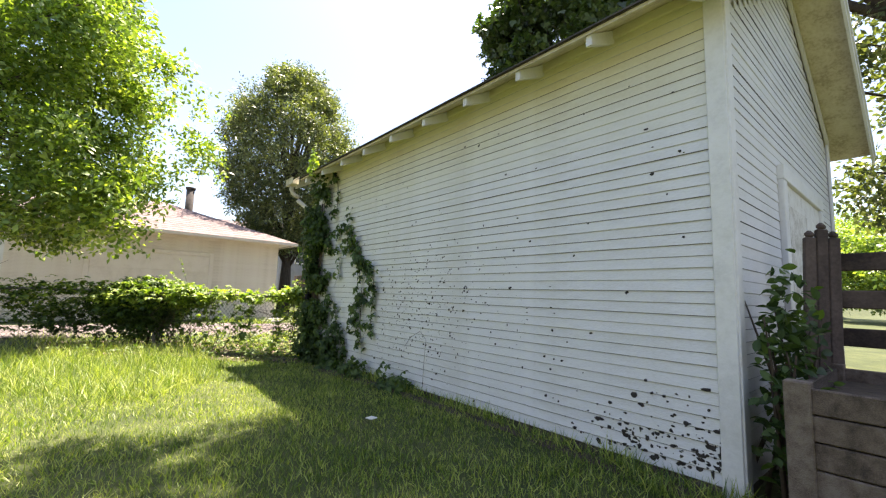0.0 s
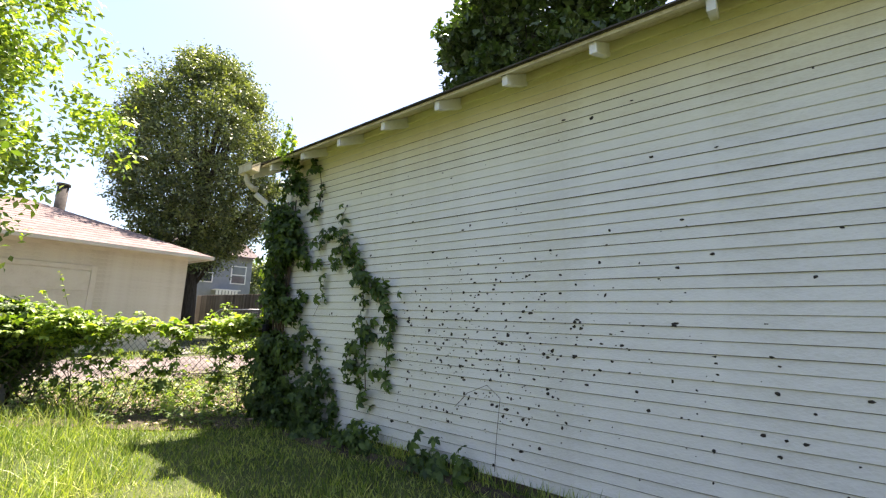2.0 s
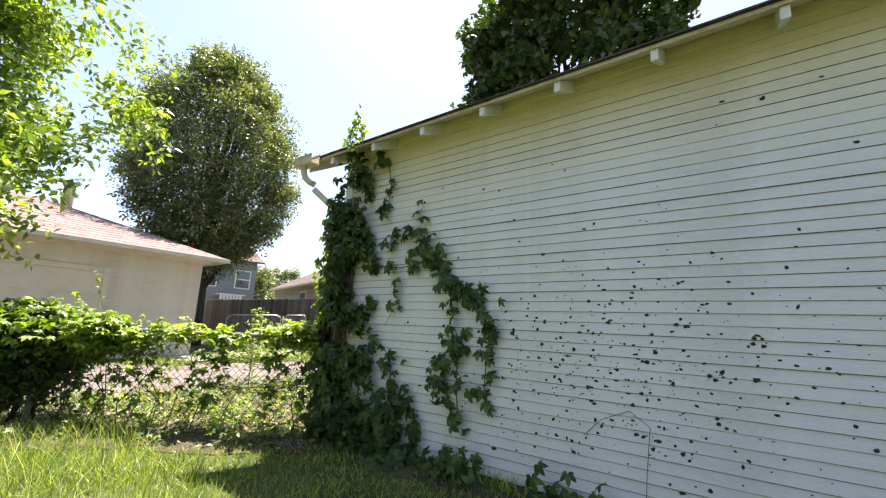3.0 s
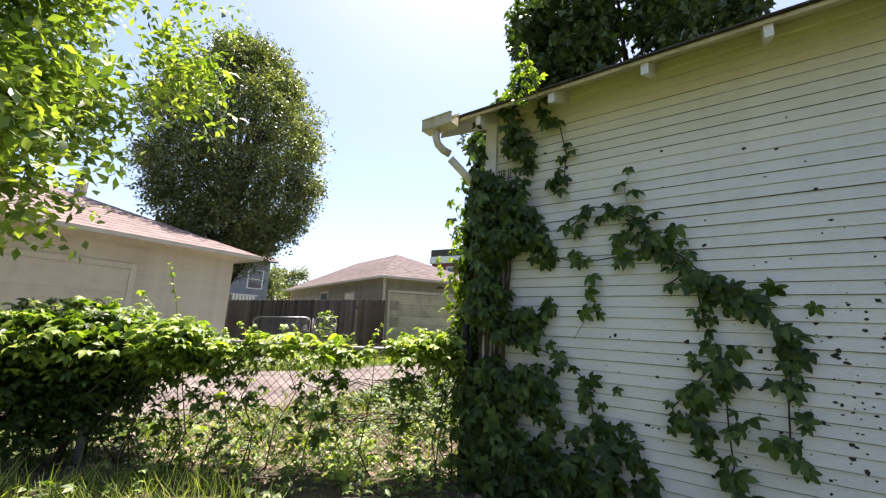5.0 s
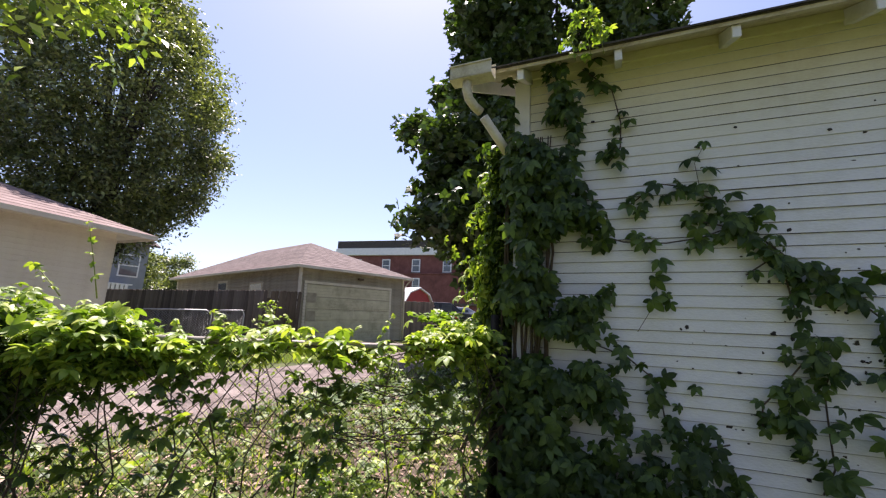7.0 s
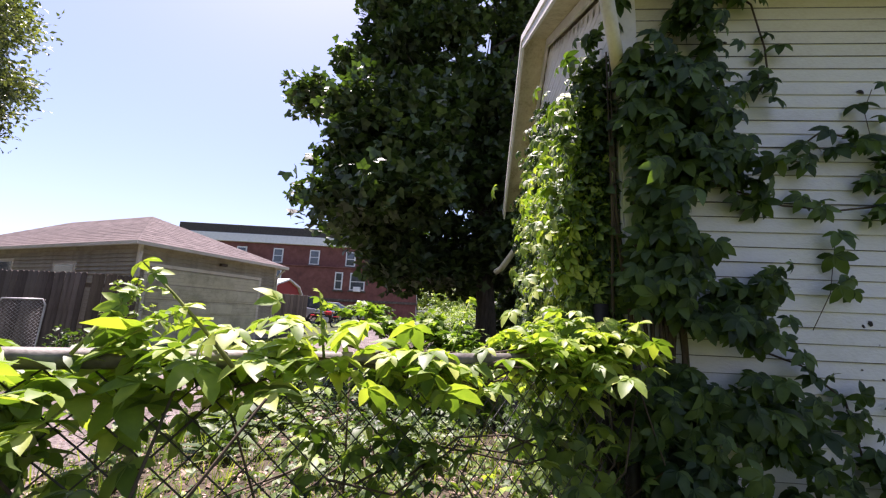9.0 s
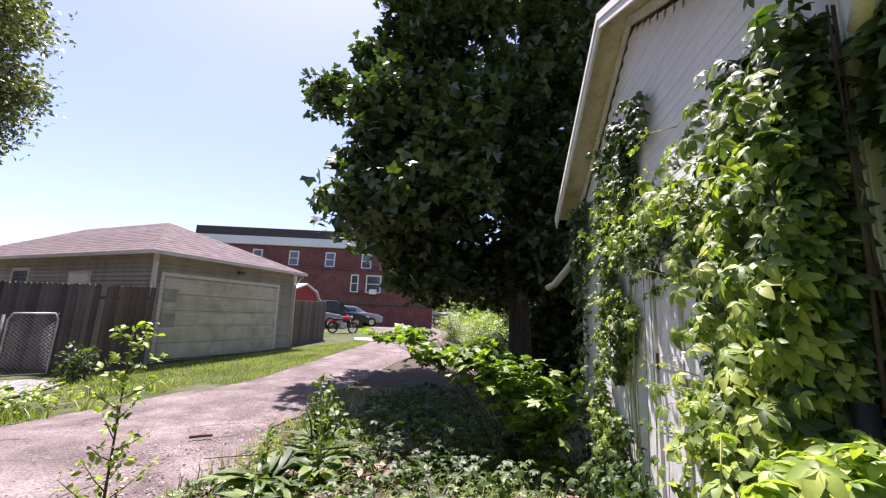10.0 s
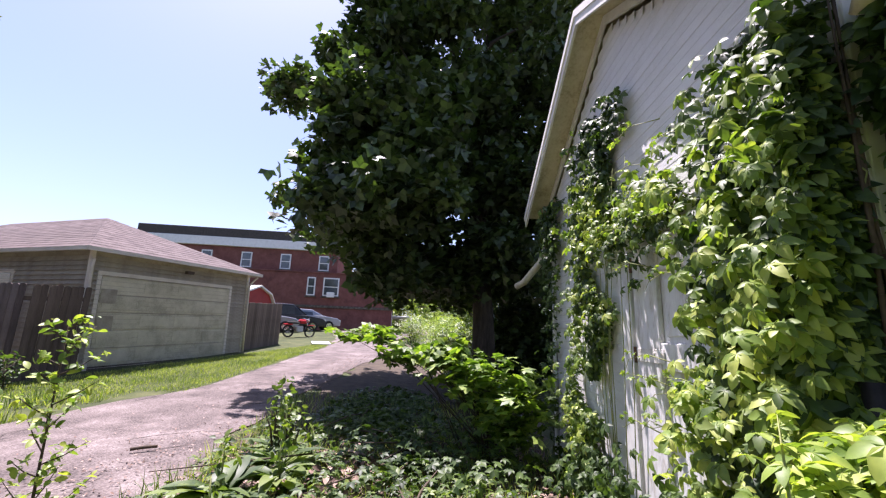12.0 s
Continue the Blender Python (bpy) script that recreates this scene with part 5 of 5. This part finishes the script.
blob(2100, (-2.15, 8.75, .80), (.85, .55, .46), VINE, (.05, .095), "leaves", fv)
blob(450, (-2.1, 8.75, .58), (.62, .45, .32), VINE, (.05, .095), "leaves", fv, CREEPER, .5, .2)
blob(1000, (-2.10, 8.70, .95), (.90, .58, .36), BRIGHTLEAF, (.05, .095), "leaves", fv)
blob(620, (-2.15, 8.72, .40), (.70, .42, .36), VINE, (.045, .085), "leaves", fv, CREEPER, .5, .25)
blob(420, (-3.2, 8.95, .46), (.90, .40, .34), VINE, (.045, .085), "leaves", fv, CREEPER_LOW, .5, .25)
blob(600, (-3.2, 8.95, .84), (.95, .45, .34), MIDLEAF, (.05, .09), "leaves", fv, CREEPER_LOW)
blob(260, (-3.2, 8.95, .95), (.95, .45, .30), BRIGHTLEAF, (.05, .09), "leaves", fv, CREEPER_LOW)
blob(700, (-1.55, 8.1, .95), (.35, .35, .22), BRIGHTLEAF, (.05, .09), "leaves", fv)
fence_leaves(1000, .10, 1.0, lambda f: random.triangular(.25, 1.2, .95), .20, MIDLEAF, (.05, .095), "leaves", CREEPER_LOW, .6, 1)
fence_leaves(900, .10, 1.0, lambda f: 1.02 + random.gauss(0, .09), .16, BRIGHTLEAF, (.05, .09), "leaves", CREEPER_LOW, .9, 1)
runners = []
for _ in range(22):
    f = random.uniform(.03, .9)
    q = A.lerp(B, f)
    pts = [q + nrm * random.gauss(0, .03) + Vector((random.gauss(0, .05), 0, 0))]
    pts[0].z = 0
    for h in (.3, .6, .95):
        pts.append(Vector((q.x + random.gauss(0, .14), q.y + random.gauss(0, .12), h)))
    runners.append((pts, [.006, .005, .004, .003]))
for _ in range(18):
    f0 = random.uniform(0, .30)
    z0 = random.choice((.98, 1.0, .7, .45))
    pts = [A.lerp(B, f0 + .07 * k) + Vector((random.gauss(0, .03), random.gauss(0, .03), z0 + random.gauss(0, .035))) for k in range(5)]
    runners.append((pts, .0035))
for pts, r in runners:
    tube("stem", pts, r, STEM, fv, 5)
tubes("trunk", [([(-2.05, 8.7, 0), (-2.0, 8.68, .35), (-2.1, 8.7, .8)], [.030, .026, .02]), ([(-1.88, 8.72, 0), (-1.9, 8.7, .4), (-1.8, 8.68, .8)], [.022, .018, .014]), ([(-2.2, 8.8, 0), (-2.3, 8.8, .7)], [.02, .014])], STEM, fv, 7)
shoots, shoot_leaves = [], []
for _ in range(16):
    f = random.uniform(.05, 1.0)
    q = A.lerp(B, f) + Vector((random.gauss(0, .1), random.gauss(0, .1), FH))
    if f < .75:
        L = random.uniform(.12, .26)
    else:
        q.z += .2
        L = random.uniform(.25, .6)
    d = Vector((random.gauss(0, .5), random.gauss(0, .5), .8)).normalized()
    pts = [q + d * L * t + Vector((0, 0, -.1 * L * t * t)) for t in (0, .35, .7, 1.0)]
    shoots.append((pts, [.004, .003, .002, .001]))
    for t in (.3, .45, .6, .75, .9, 1.0):
        shoot_leaves.append(pts[0].lerp(pts[-1], t))
for pts, r in shoots:
    tube("shoot", pts, r, GREENSTEM, fv, 4)
sl = np.array(shoot_leaves)
scatter_mesh("leaves", CREEPER, sl, frames_for(len(sl), .6), RNG.uniform(.025, .05, len(sl)), BRIGHTLEAF, fv)


# ---- trees ----
def tree(name, base, top_trunk, crown, leaves, size, mat, label, pattern=SPRAY, clumps=60, trunk_r=.3, limbs=9, lean=(0, 0), droop=0.0, shell=.45, clump_r=.30, floor=None, seed=1, extra=(), outline=None, tall=.75):
    """A tapered trunk, limbs that reach to the leaf clumps, and a crown of many small leaves in clumps."""
    rng = random.Random(seed)
    t = empty(name, label, "tree")
    (cx, cy, cz), (rx, ry, rz) = crown
    bx, by = base
    bz = ground_z(bx, by)
    trunk = [(bx, by, bz - .2), (bx + lean[0] * .3, by + lean[1] * .3, bz + top_trunk * .5), (bx + lean[0], by + lean[1], bz + top_trunk), (cx, cy, cz + rz * .35)]
    tube("trunk", trunk, [trunk_r * 1.25, trunk_r, trunk_r * .8, trunk_r * .22], BARK, t, 10)
    cs = []
    for i in range(clumps):
        d = Vector((rng.gauss(0, 1), rng.gauss(0, 1), rng.gauss(0, 1))).normalized()
        r = rng.uniform(shell, 1.0) * (1 + .22 * noise.noise(d * 2.1 + Vector((seed * 3.3, 0, 0))))
        q = Vector((cx + d.x * rx * r, cy + d.y * ry * r, cz + d.z * rz * r))
        if outline:
            # outline: (height, half-width) pairs; clumps fill it, most of them near its skin
            z = rng.uniform(outline[0][0], outline[-1][0])
            w, a = np.interp(z, [o[0] for o in outline], [o[1] for o in outline]), rng.uniform(0, 2 * math.pi)
            r = math.sqrt(rng.uniform(shell * shell, 1.0)) * w * (1 + .10 * noise.noise((math.cos(a) * 2, math.sin(a) * 2, z * .9 + seed)))
            q = Vector((cx + r * math.cos(a) * rx, cy + r * math.sin(a) * ry, z))
        if floor is not None and q.z < floor:
            q.z = floor + rng.uniform(0, .5)
        cs.append(q)
    cs += [Vector(q) for q in extra]
    limb, start = [], Vector(trunk[2])
    top = Vector(trunk[3])
    for i, q in enumerate(cs):
        if i < limbs * 4:
            o = start.lerp(top, rng.uniform(-.05, .8))
            mid = o.lerp(q, .5) + Vector((rng.gauss(0, .2), rng.gauss(0, .2), rng.uniform(0, .5) - droop))
            limb.append(([o, mid, q], [trunk_r * (.35 if i < limbs else .15), trunk_r * (.2 if i < limbs else .08), .015]))
    tubes("limb", limb, BARK, t, 5)
    per = leaves // clumps
    P = []
    for q in cs:
        k = int(per * rng.uniform(.6, 1.4))
        s = clump_r * (1.0 if outline else min(rx, ry, rz)) * rng.uniform(.7, 1.35)
        w = np.clip(RNG.normal(0, .5, (k, 3)), -.85, .85) * s * np.array([1.1, 1.1, tall])
        P.append(np.array(q) + w)
    P = np.concatenate(P)
    if floor is not None:
        P = P[P[:, 2] > floor - .35]
    scatter_mesh("crown", pattern, P, frames_for(len(P), .45, spread=.7), RNG.uniform(size[0], size[1], len(P)), mat, t)
    return t


tree("maple_tree", (9.2, 6.4), 3.0, ((9.9, 7.0, 8.4), (.70, 1.0, 6.0)), 54000, (.13, .25), MAPLE, "large dark-leaved maple beside the alley", LOBED3, 300, .27, 12, (.0, .1), 0, .5, .66, 2.2, 3,
     [(7.6 + .3 * (i % 7), 8.3 + .13 * (i % 6), 2.6 + .16 * (i % 5)) for i in range(20)] + [(8.8 + .3 * (i % 4), 11.7 + .12 * (i % 4), 8.0 + .12 * (i % 3)) for i in range(4)] +
     [(4.5 + .34 * (3.8 + .5 * (i % 7)) + .4 * (i % 6), 7.6 + .55 * (i % 5) + .1 * (i % 3), 3.8 + .5 * (i % 7)) for i in range(70)],
     ((2.5, 1.9), (3.0, 2.6), (3.7, 3.6), (4.8, 3.75), (5.4, 3.6), (5.9, 2.5), (6.6, 3.1), (7.8, 3.75), (9.5, 3.9), (11.5, 4.1), (13.0, 3.2), (14.3, 1.2)), .6)
tree("ash_tree", (4.8, 21.4), 2.4, ((4.56, 21.25, 8.0), (1.0, 1.0, 4.6)), 33000, (.16, .30), FARLEAF, "tall rounded grey-green tree with dense twigs", SPRIG, 560, .30, 24, (0, 0), 0, .68, .50, 2.3, 5, (),
     ((3.4, .9), (4.2, 1.75), (5.6, 3.1), (7.4, 3.6), (9.0, 3.42), (10.5, 2.7), (11.8, 1.8), (12.5, 1.1), (12.9, .3)), 1.2)
tree("elm_tree", (-6.2, 9.6), 2.6, ((-4.9, 9.9, 4.9), (1.0, .8, 3.3)), 30000, (.13, .24), BROAD, "spreading bright green tree at the yard's edge", SPRIG, 330, .17, 10, (.5, 0), .2, .45, .5, 1.95, 8,
     [(-1.3, 9.7, 3.9), (-1.35, 9.7, 4.3), (-1.4, 9.8, 5.2)],
     ((2.0, 2.2), (2.6, 2.75), (3.7, 3.0), (5.2, 3.2), (6.2, 2.6), (7.2, 1.9), (8.2, .8)), .8)
tree("yard_tree", (7.6, -2.2), 5.0, ((.9, 2.8, 8.0), (3.4, 2.1, 1.5)), 5600, (.14, .24), BROAD, "tall leafy tree behind the garage", SPRAY, 90, .25, 9, (-.8, .8), 0, .3, .22, 6.2, 11)
tree("backyard_tree", (7.8, -2.4), 2.0, ((7.4, -2.2, 4.4), (3.0, 3.0, 4.0)), 6000, (.18, .30), FARLEAF, "leafy tree beyond the planter", SPRAY, 60, .2, 8, (0, 0), 0, .4, .24, 1.0, 12)
for i, (x, y, r, h) in enumerate(((20, 48, 4, 7), (27, 52, 4.5, 6.5), (50, 6, 5, 9), (58, 2, 6, 12), (45, 1, 4, 6), (-16, 30, 5, 8), (-24, 24, 6, 10), (62, 14, 6, 9), (66, 8, 6, 11))):
    tree("distant_tree", (x, y), 2.0, ((x, y, h * .55 + 1), (r, r, h * .5)), 2600, (.42, .75), FARLEAF if i < 2 else BROAD, "distant leafy tree beyond the buildings", SPRAY, 60, .25, 6, (0, 0), 0, .3, .25, .6, 20 + i)


# ---- shrubs and weeds by the alley ----
def shrub(name, c, r, n, size, mat, label, pattern, up=.8):
    s = empty(name, label, "shrub")
    z0 = ground_z(c[0], c[1])
    st = []
    for _ in range(14):
        e = Vector((c[0] + random.gauss(0, r[0] * .5), c[1] + random.gauss(0, r[1] * .5), z0 + c[2] + random.uniform(0, r[2] * .7)))
        b0 = Vector((c[0] + random.gauss(0, .1), c[1] + random.gauss(0, .1), z0))
        st.append(([b0, b0.lerp(e, .5) + Vector((0, 0, .1)), e], [.016, .010, .004]))
    tubes("stem", st, STEM, s, 5)
    blob(n, (c[0], c[1], z0 + c[2]), r, mat, size, "leaves", s, pattern, up, .35)
    return s


SHRUBLEAF = material("young_maple_leaves", [(0.05, 0.09, 0.017), (0.095, 0.15, 0.028), (0.175, 0.23, 0.046)], 1.5, 0.5, 0.05, 40, island=0.6, trans=(.8, .95, .22), spec=.3)
ms = empty("maple_shrub", "bright young maple shoots beside the alley doors", "shrub")
twigs = []
for x, y, z, rx, ry, rz, n in ((3.75, 8.55, 1.40, .30, .22, .06, 24), (3.7, 8.2, 1.32, .35, .28, .10, 46), (3.6, 7.85, 1.20, .38, .30, .16, 75), (3.55, 7.5, 1.08, .40, .30, .22, 100), (3.5, 7.15, .94, .42, .30, .30, 130), (3.45, 6.8, .80, .42, .28, .38, 160), (3.4, 6.52, .66, .35, .22, .42, 120), (3.35, 6.75, .42, .38, .26, .26, 70)):
    z0 = ground_z(x, y)
    blob(int(n * 1.5), (x + random.gauss(0, .08), y, z0 + z + random.gauss(0, .05)), (rx * 1.35, ry * 1.4, rz * 1.2), SHRUBLEAF, (.08, .15), "leaves", ms, LOBED, .75, .1)
    for k in range(3):
        e = Vector((x + random.gauss(0, rx * .5), y + random.gauss(0, ry * .5), z0 + z + random.uniform(-.1, .6) * rz))
        twigs.append(([(3.7 + random.gauss(0, .1), 6.9 + random.gauss(0, .1), ground_z(3.7, 6.9)), Vector((3.7, 7.1, z0 + .6)).lerp(e, .45), e], [.006, .004, .002]))
tubes("stem", twigs, STEM, ms, 5)
shrub("undergrowth", (3.6, 7.6, .16), (2.2, 1.3, .20), 1100, (.05, .10), VINE, "dark low creeper undergrowth in the shade", CREEPER_LOW, .9)
shrub("undergrowth", (1.6, 7.6, .12), (1.5, 1.0, .17), 750, (.04, .075), MIDLEAF, "low leafy weeds beside the alley doors", CREEPER_LOW, .9)
# dark leaf patch added over the soil to deepen the shade here
shrub("undergrowth", (6.2, 8.5, .10), (2.3, 1.0, .17), 2200, (.05, .10), VINE, "dark low leaves added to deepen the maple's shade", CREEPER_LOW, .9)
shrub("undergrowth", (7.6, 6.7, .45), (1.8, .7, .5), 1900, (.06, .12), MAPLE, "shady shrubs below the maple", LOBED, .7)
shrub("alley_bush", (22, 9.0, .8), (1.6, .9, .9), 700, (.1, .2), BROAD, "light green bush at the alley's edge", SPRAY, .6)
shrub("corner_weeds", (.22, -.2, .62), (.34, .17, .78), 800, (.05, .09), VINE, "dark nettle-like weeds at the garage corner", SIMPLE4, .4)
shrub("hedge_bush", (-6.4, 12.8, .9), (1.6, .9, 1.0), 1600, (.07, .12), VINE, "dense dark bush behind the fence", SPRAY, .6)

DOCKLEAF = leaflet(1.0, 0.40, 0.05, 0.70, 4)


def dock(x, y, h, n, label, long=(.20, .40)):
    """A rosette of long drooping leaves round a leafy seed stalk."""
    d = empty("dock_plant", label, "plant")
    z = ground_z(x, y) + .01
    top = Vector((x + .05, y + .02, z + h))
    tubes("stalk", [([(x, y, z), (x + .02, y, z + h * .6), top], [.010, .008, .003])], GREENSTEM, d, 5)
    a = RNG.uniform(0, 2 * np.pi, n)
    rise = RNG.uniform(.35, 1.5, n)
    ax = np.stack([np.cos(a), np.sin(a), rise], 1)
    ax /= np.linalg.norm(ax, axis=1)[:, None]
    side = np.stack([-np.sin(a), np.cos(a), RNG.normal(0, .25, n)], 1)
    side -= (side * ax).sum(1)[:, None] * ax
    side /= np.linalg.norm(side, axis=1)[:, None]
    up = np.cross(ax, side)
    P = np.stack([x + np.cos(a) * .04, y + np.sin(a) * .04, np.full(n, z) + RNG.uniform(0, .12, n)], 1)
    scatter_mesh("leaves", DOCKLEAF, P, np.stack([ax, side, up], 2), RNG.uniform(*long, n), MIDLEAF, d)
    m = int(90 * h)
    P = [(x + .03 + random.gauss(0, .04), y + random.gauss(0, .04), z + h * random.uniform(.25, 1.0)) for _ in range(m)]
    scatter_mesh("stalk_leaves", SIMPLE4, np.array(P), frames_for(m, .4), RNG.uniform(.04, .10, m), MIDLEAF, d)


for x, y, h, big in ((2.95, 8.95, .62, 1), (2.2, 9.15, .5, 1), (3.45, 9.2, .85, .8), (2.6, 8.85, .42, .8), (1.75, 9.0, .35, .7), (3.2, 8.75, .4, .6), (3.9, 9.3, .6, .6), (1.3, 8.8, .25, .5)):
    dock(x, y, h, int(30 * big) + 6, "broad-leaved dock weed beside the alley", (.20 * big, .42 * big))
# dry stalks and leaves heaped beside the docks
p = np.stack([RNG.normal(3.1, .30, 620), RNG.normal(8.35, .22, 620)], 1)
tagged(scatter_mesh("dry_leaf_patch", SIMPLE4, np.column_stack([p, [ground_z(x, y) + .03 + abs(random.gauss(0, .05)) for x, y in p]]), frames_for(620, .8), RNG.uniform(.05, .11, 620), DRYLEAF),
       "heap of dry pinkish-brown leaves beside the docks", "leaves", kind="stuff")

sp = empty("sapling", "thin sapling with small leaves beside the alley", "sapling")
stem = [Vector((.92, 9.42, 0)), Vector((.93, 9.43, .45)), Vector((.90, 9.41, .95)), Vector((.93, 9.44, 1.36))]
paths, lp = [(stem, [.011, .008, .005, .002])], []
for k in range(24):
    f = .10 + .86 * k / 23
    i = min(int(f * 3), 2)
    o = stem[i].lerp(stem[i + 1], f * 3 - i)
    w = k * 2.4 + random.gauss(0, .3)
    L = random.uniform(.14, .30) * (1.15 - .6 * f)
    tip = o + Vector((math.cos(w), math.sin(w), random.uniform(.5, 1.0))) * L
    paths.append(([o, o.lerp(tip, .5) + Vector((0, 0, -.01)), tip], [.004, .003, .0015]))
    for t in np.linspace(.12, 1, 16):
        lp.append(o.lerp(tip, t) + Vector((random.gauss(0, .015), random.gauss(0, .015), random.gauss(0, .012))))
tubes("stem", paths, STEM, sp, 5)
lp = np.array(lp)
scatter_mesh("leaves", SIMPLE4, lp, frames_for(len(lp), .6), RNG.uniform(.035, .06, len(lp)), BRIGHTLEAF, sp)

# added bush: its dark leaves stand in for shade behind the bench
shrub("filler_bush", (3.4, -2.3, .7), (1.4, .8, .95), 1500, (.07, .13), VINE, "dark bush added to darken the view behind the bench", SPRAY, .6)

# pipe standing out behind the far corner, and small litter on the lawn
pp = tube("flue_pipe", [(4.0, 6.12, 2.6), (4.1, 6.2, 2.35), (4.35, 6.38, 2.1), (4.45, 6.46, 2.06)], .045, GUTTER, None, 10)
tagged(pp, "bent ivory downspout piece at the far eave", "pipe")
lit = box_part("paper_scrap", (-.05, -.03, 0), (.05, .03, .008), PAPER, None, .002)
lit.matrix_world = pose(-1.0, 2.35, .07, 4, 6, 30)
tagged(lit, "crumpled white paper scrap on the grass", "litter")
# a bare vine strand that hangs on the siding
wr = tube("loose_strand", [(-.012, 2.95, .10), (-.02, 2.93, .35), (-.025, 2.9, .62), (-.02, 3.02, .70), (-.015, 3.2, .62), (-.012, 3.32, .5)], .0022, STEM, None, 5)
tagged(wr, "thin loose vine strand hanging on the siding", "wire")

shrub("alley_bush", (12.6, 5.2, 1.3), (2.2, 1.0, 1.6), 2600, (.12, .24), MAPLE, "dark bushes beyond the maple trunk", LOBED, .6)
shrub("alley_bush", (17.5, 7.2, 1.0), (2.0, 1.1, 1.2), 1300, (.10, .2), BROAD, "sunlit bush along the alley", SPRAY, .6)
shrub("alley_bush", (12.0, 4.6, 1.5), (2.6, 1.8, 1.9), 4200, (.10, .22), MAPLE, "dense shaded bushes behind the garage", LOBED, .6)
shrub("alley_bush", (31.0, 7.5, 1.4), (2.4, 1.6, 1.6), 800, (.16, .3), BROAD, "pale green bush at the alley's far end", SPRAY, .6)

# cracks and patches in the alley
cr, rr = [], random.Random(4)
for _ in range(15):
    x, y = rr.uniform(-1, 13), rr.uniform(10.3, 12.4)
    a = rr.choice((0, 0, 1.4, 2.2)) + rr.gauss(0, .4)
    pts = []
    for k in range(rr.randint(5, 12)):
        pts.append((x, y, ground_z(x, y) + .0335))
        a += rr.gauss(0, .32)
        x, y = x + .16 * math.cos(a), y + .16 * math.sin(a)
    cr.append((pts, [.0015] + [rr.uniform(.0015, .003) for _ in pts[2:]] + [.0015]))
ob = tubes("road_crack", cr, CHIP, bpy.data.objects["road"], 4, "dark cracks in the asphalt")
ob["kind"] = "stuff"

p = np.stack([RNG.uniform(-1, 14, 2600), 9.9 + np.abs(RNG.normal(0, .75, 2600))], 1)
tagged(scatter_mesh("alley_litter", SIMPLE, np.column_stack([p, [ground_z(x, y) + .05 for x, y in p]]), frames_for(len(p), 1.6), RNG.uniform(.015, .045, len(p)), DRYLEAF),
       "small dry leaves and twig bits strewn along the alley's edge", "leaves", kind="stuff")

fb = shrub("flowering_bush", (-5.2, 10.7, .55), (.9, .5, .5), 700, (.05, .09), VINE, "dark bush with small pink blossoms behind fence", SPRAY, .6)
p = np.stack([RNG.normal(-5.2, .5, 260), RNG.normal(10.3, .15, 260), RNG.uniform(.3, .8, 260)], 1)
scatter_mesh("blossom", CREEPER_LOW, p, frames_for(260, .5), RNG.uniform(.02, .035, 260), PINKFLOWER, fb)

# low weeds on the strip between the fence and the alley
p = np.stack([RNG.uniform(-3.2, 5.5, 3600), RNG.uniform(6.3, 10.0, 3600)], 1)
p = p[[bool(near_verge(x, y)) and noise.noise((x * 1.4, y * 1.4, 3)) > -.12 for x, y in p]]
zz = np.array([ground_z(x, y) for x, y in p]) + abs(RNG.normal(.02, .07, len(p))) + .02
tagged(scatter_mesh("low_weeds", CREEPER_LOW, np.column_stack([p, zz]), frames_for(len(p), .9), RNG.uniform(.035, .08, len(p)), MIDLEAF),
       "low green weeds on the strip beside the alley", "weeds", kind="stuff")
shrub("tall_weeds", (3.4, 9.1, .35), (.35, .25, .40), 160, (.05, .11), MIDLEAF, "tall leafy weeds at the alley's edge", SIMPLE4, .4)
shrub("tall_weeds", (3.6, 13.9, .2), (1.6, .35, .22), 520, (.06, .13), BRIGHTLEAF, "weeds along the gravel's edge", SIMPLE4, .5)
shrub("tall_weeds", (6.6, 15.6, .35), (.5, .35, .4), 260, (.06, .13), VINE, "dark weeds below the stockade fence", SIMPLE4, .5)
shrub("alley_bush", (11.2, 7.0, .7), (1.2, .6, .8), 900, (.10, .2), BROAD, "light green bush beside the maple", SPRAY, .6)

# repeats that belong together
for start, title in (("dock_plant", "dock plants by the alley"), ("distant_tree", "trees beyond the buildings"), ("alley_bush", "bushes along the alley"), ("parked_car", "cars parked beside the alley"), ("undergrowth", "low growth beside the garage")):
    for ob in [o for o in scene.objects if o.parent is None and o.name.split(".")[0] == start]:
        ob["group"] = title
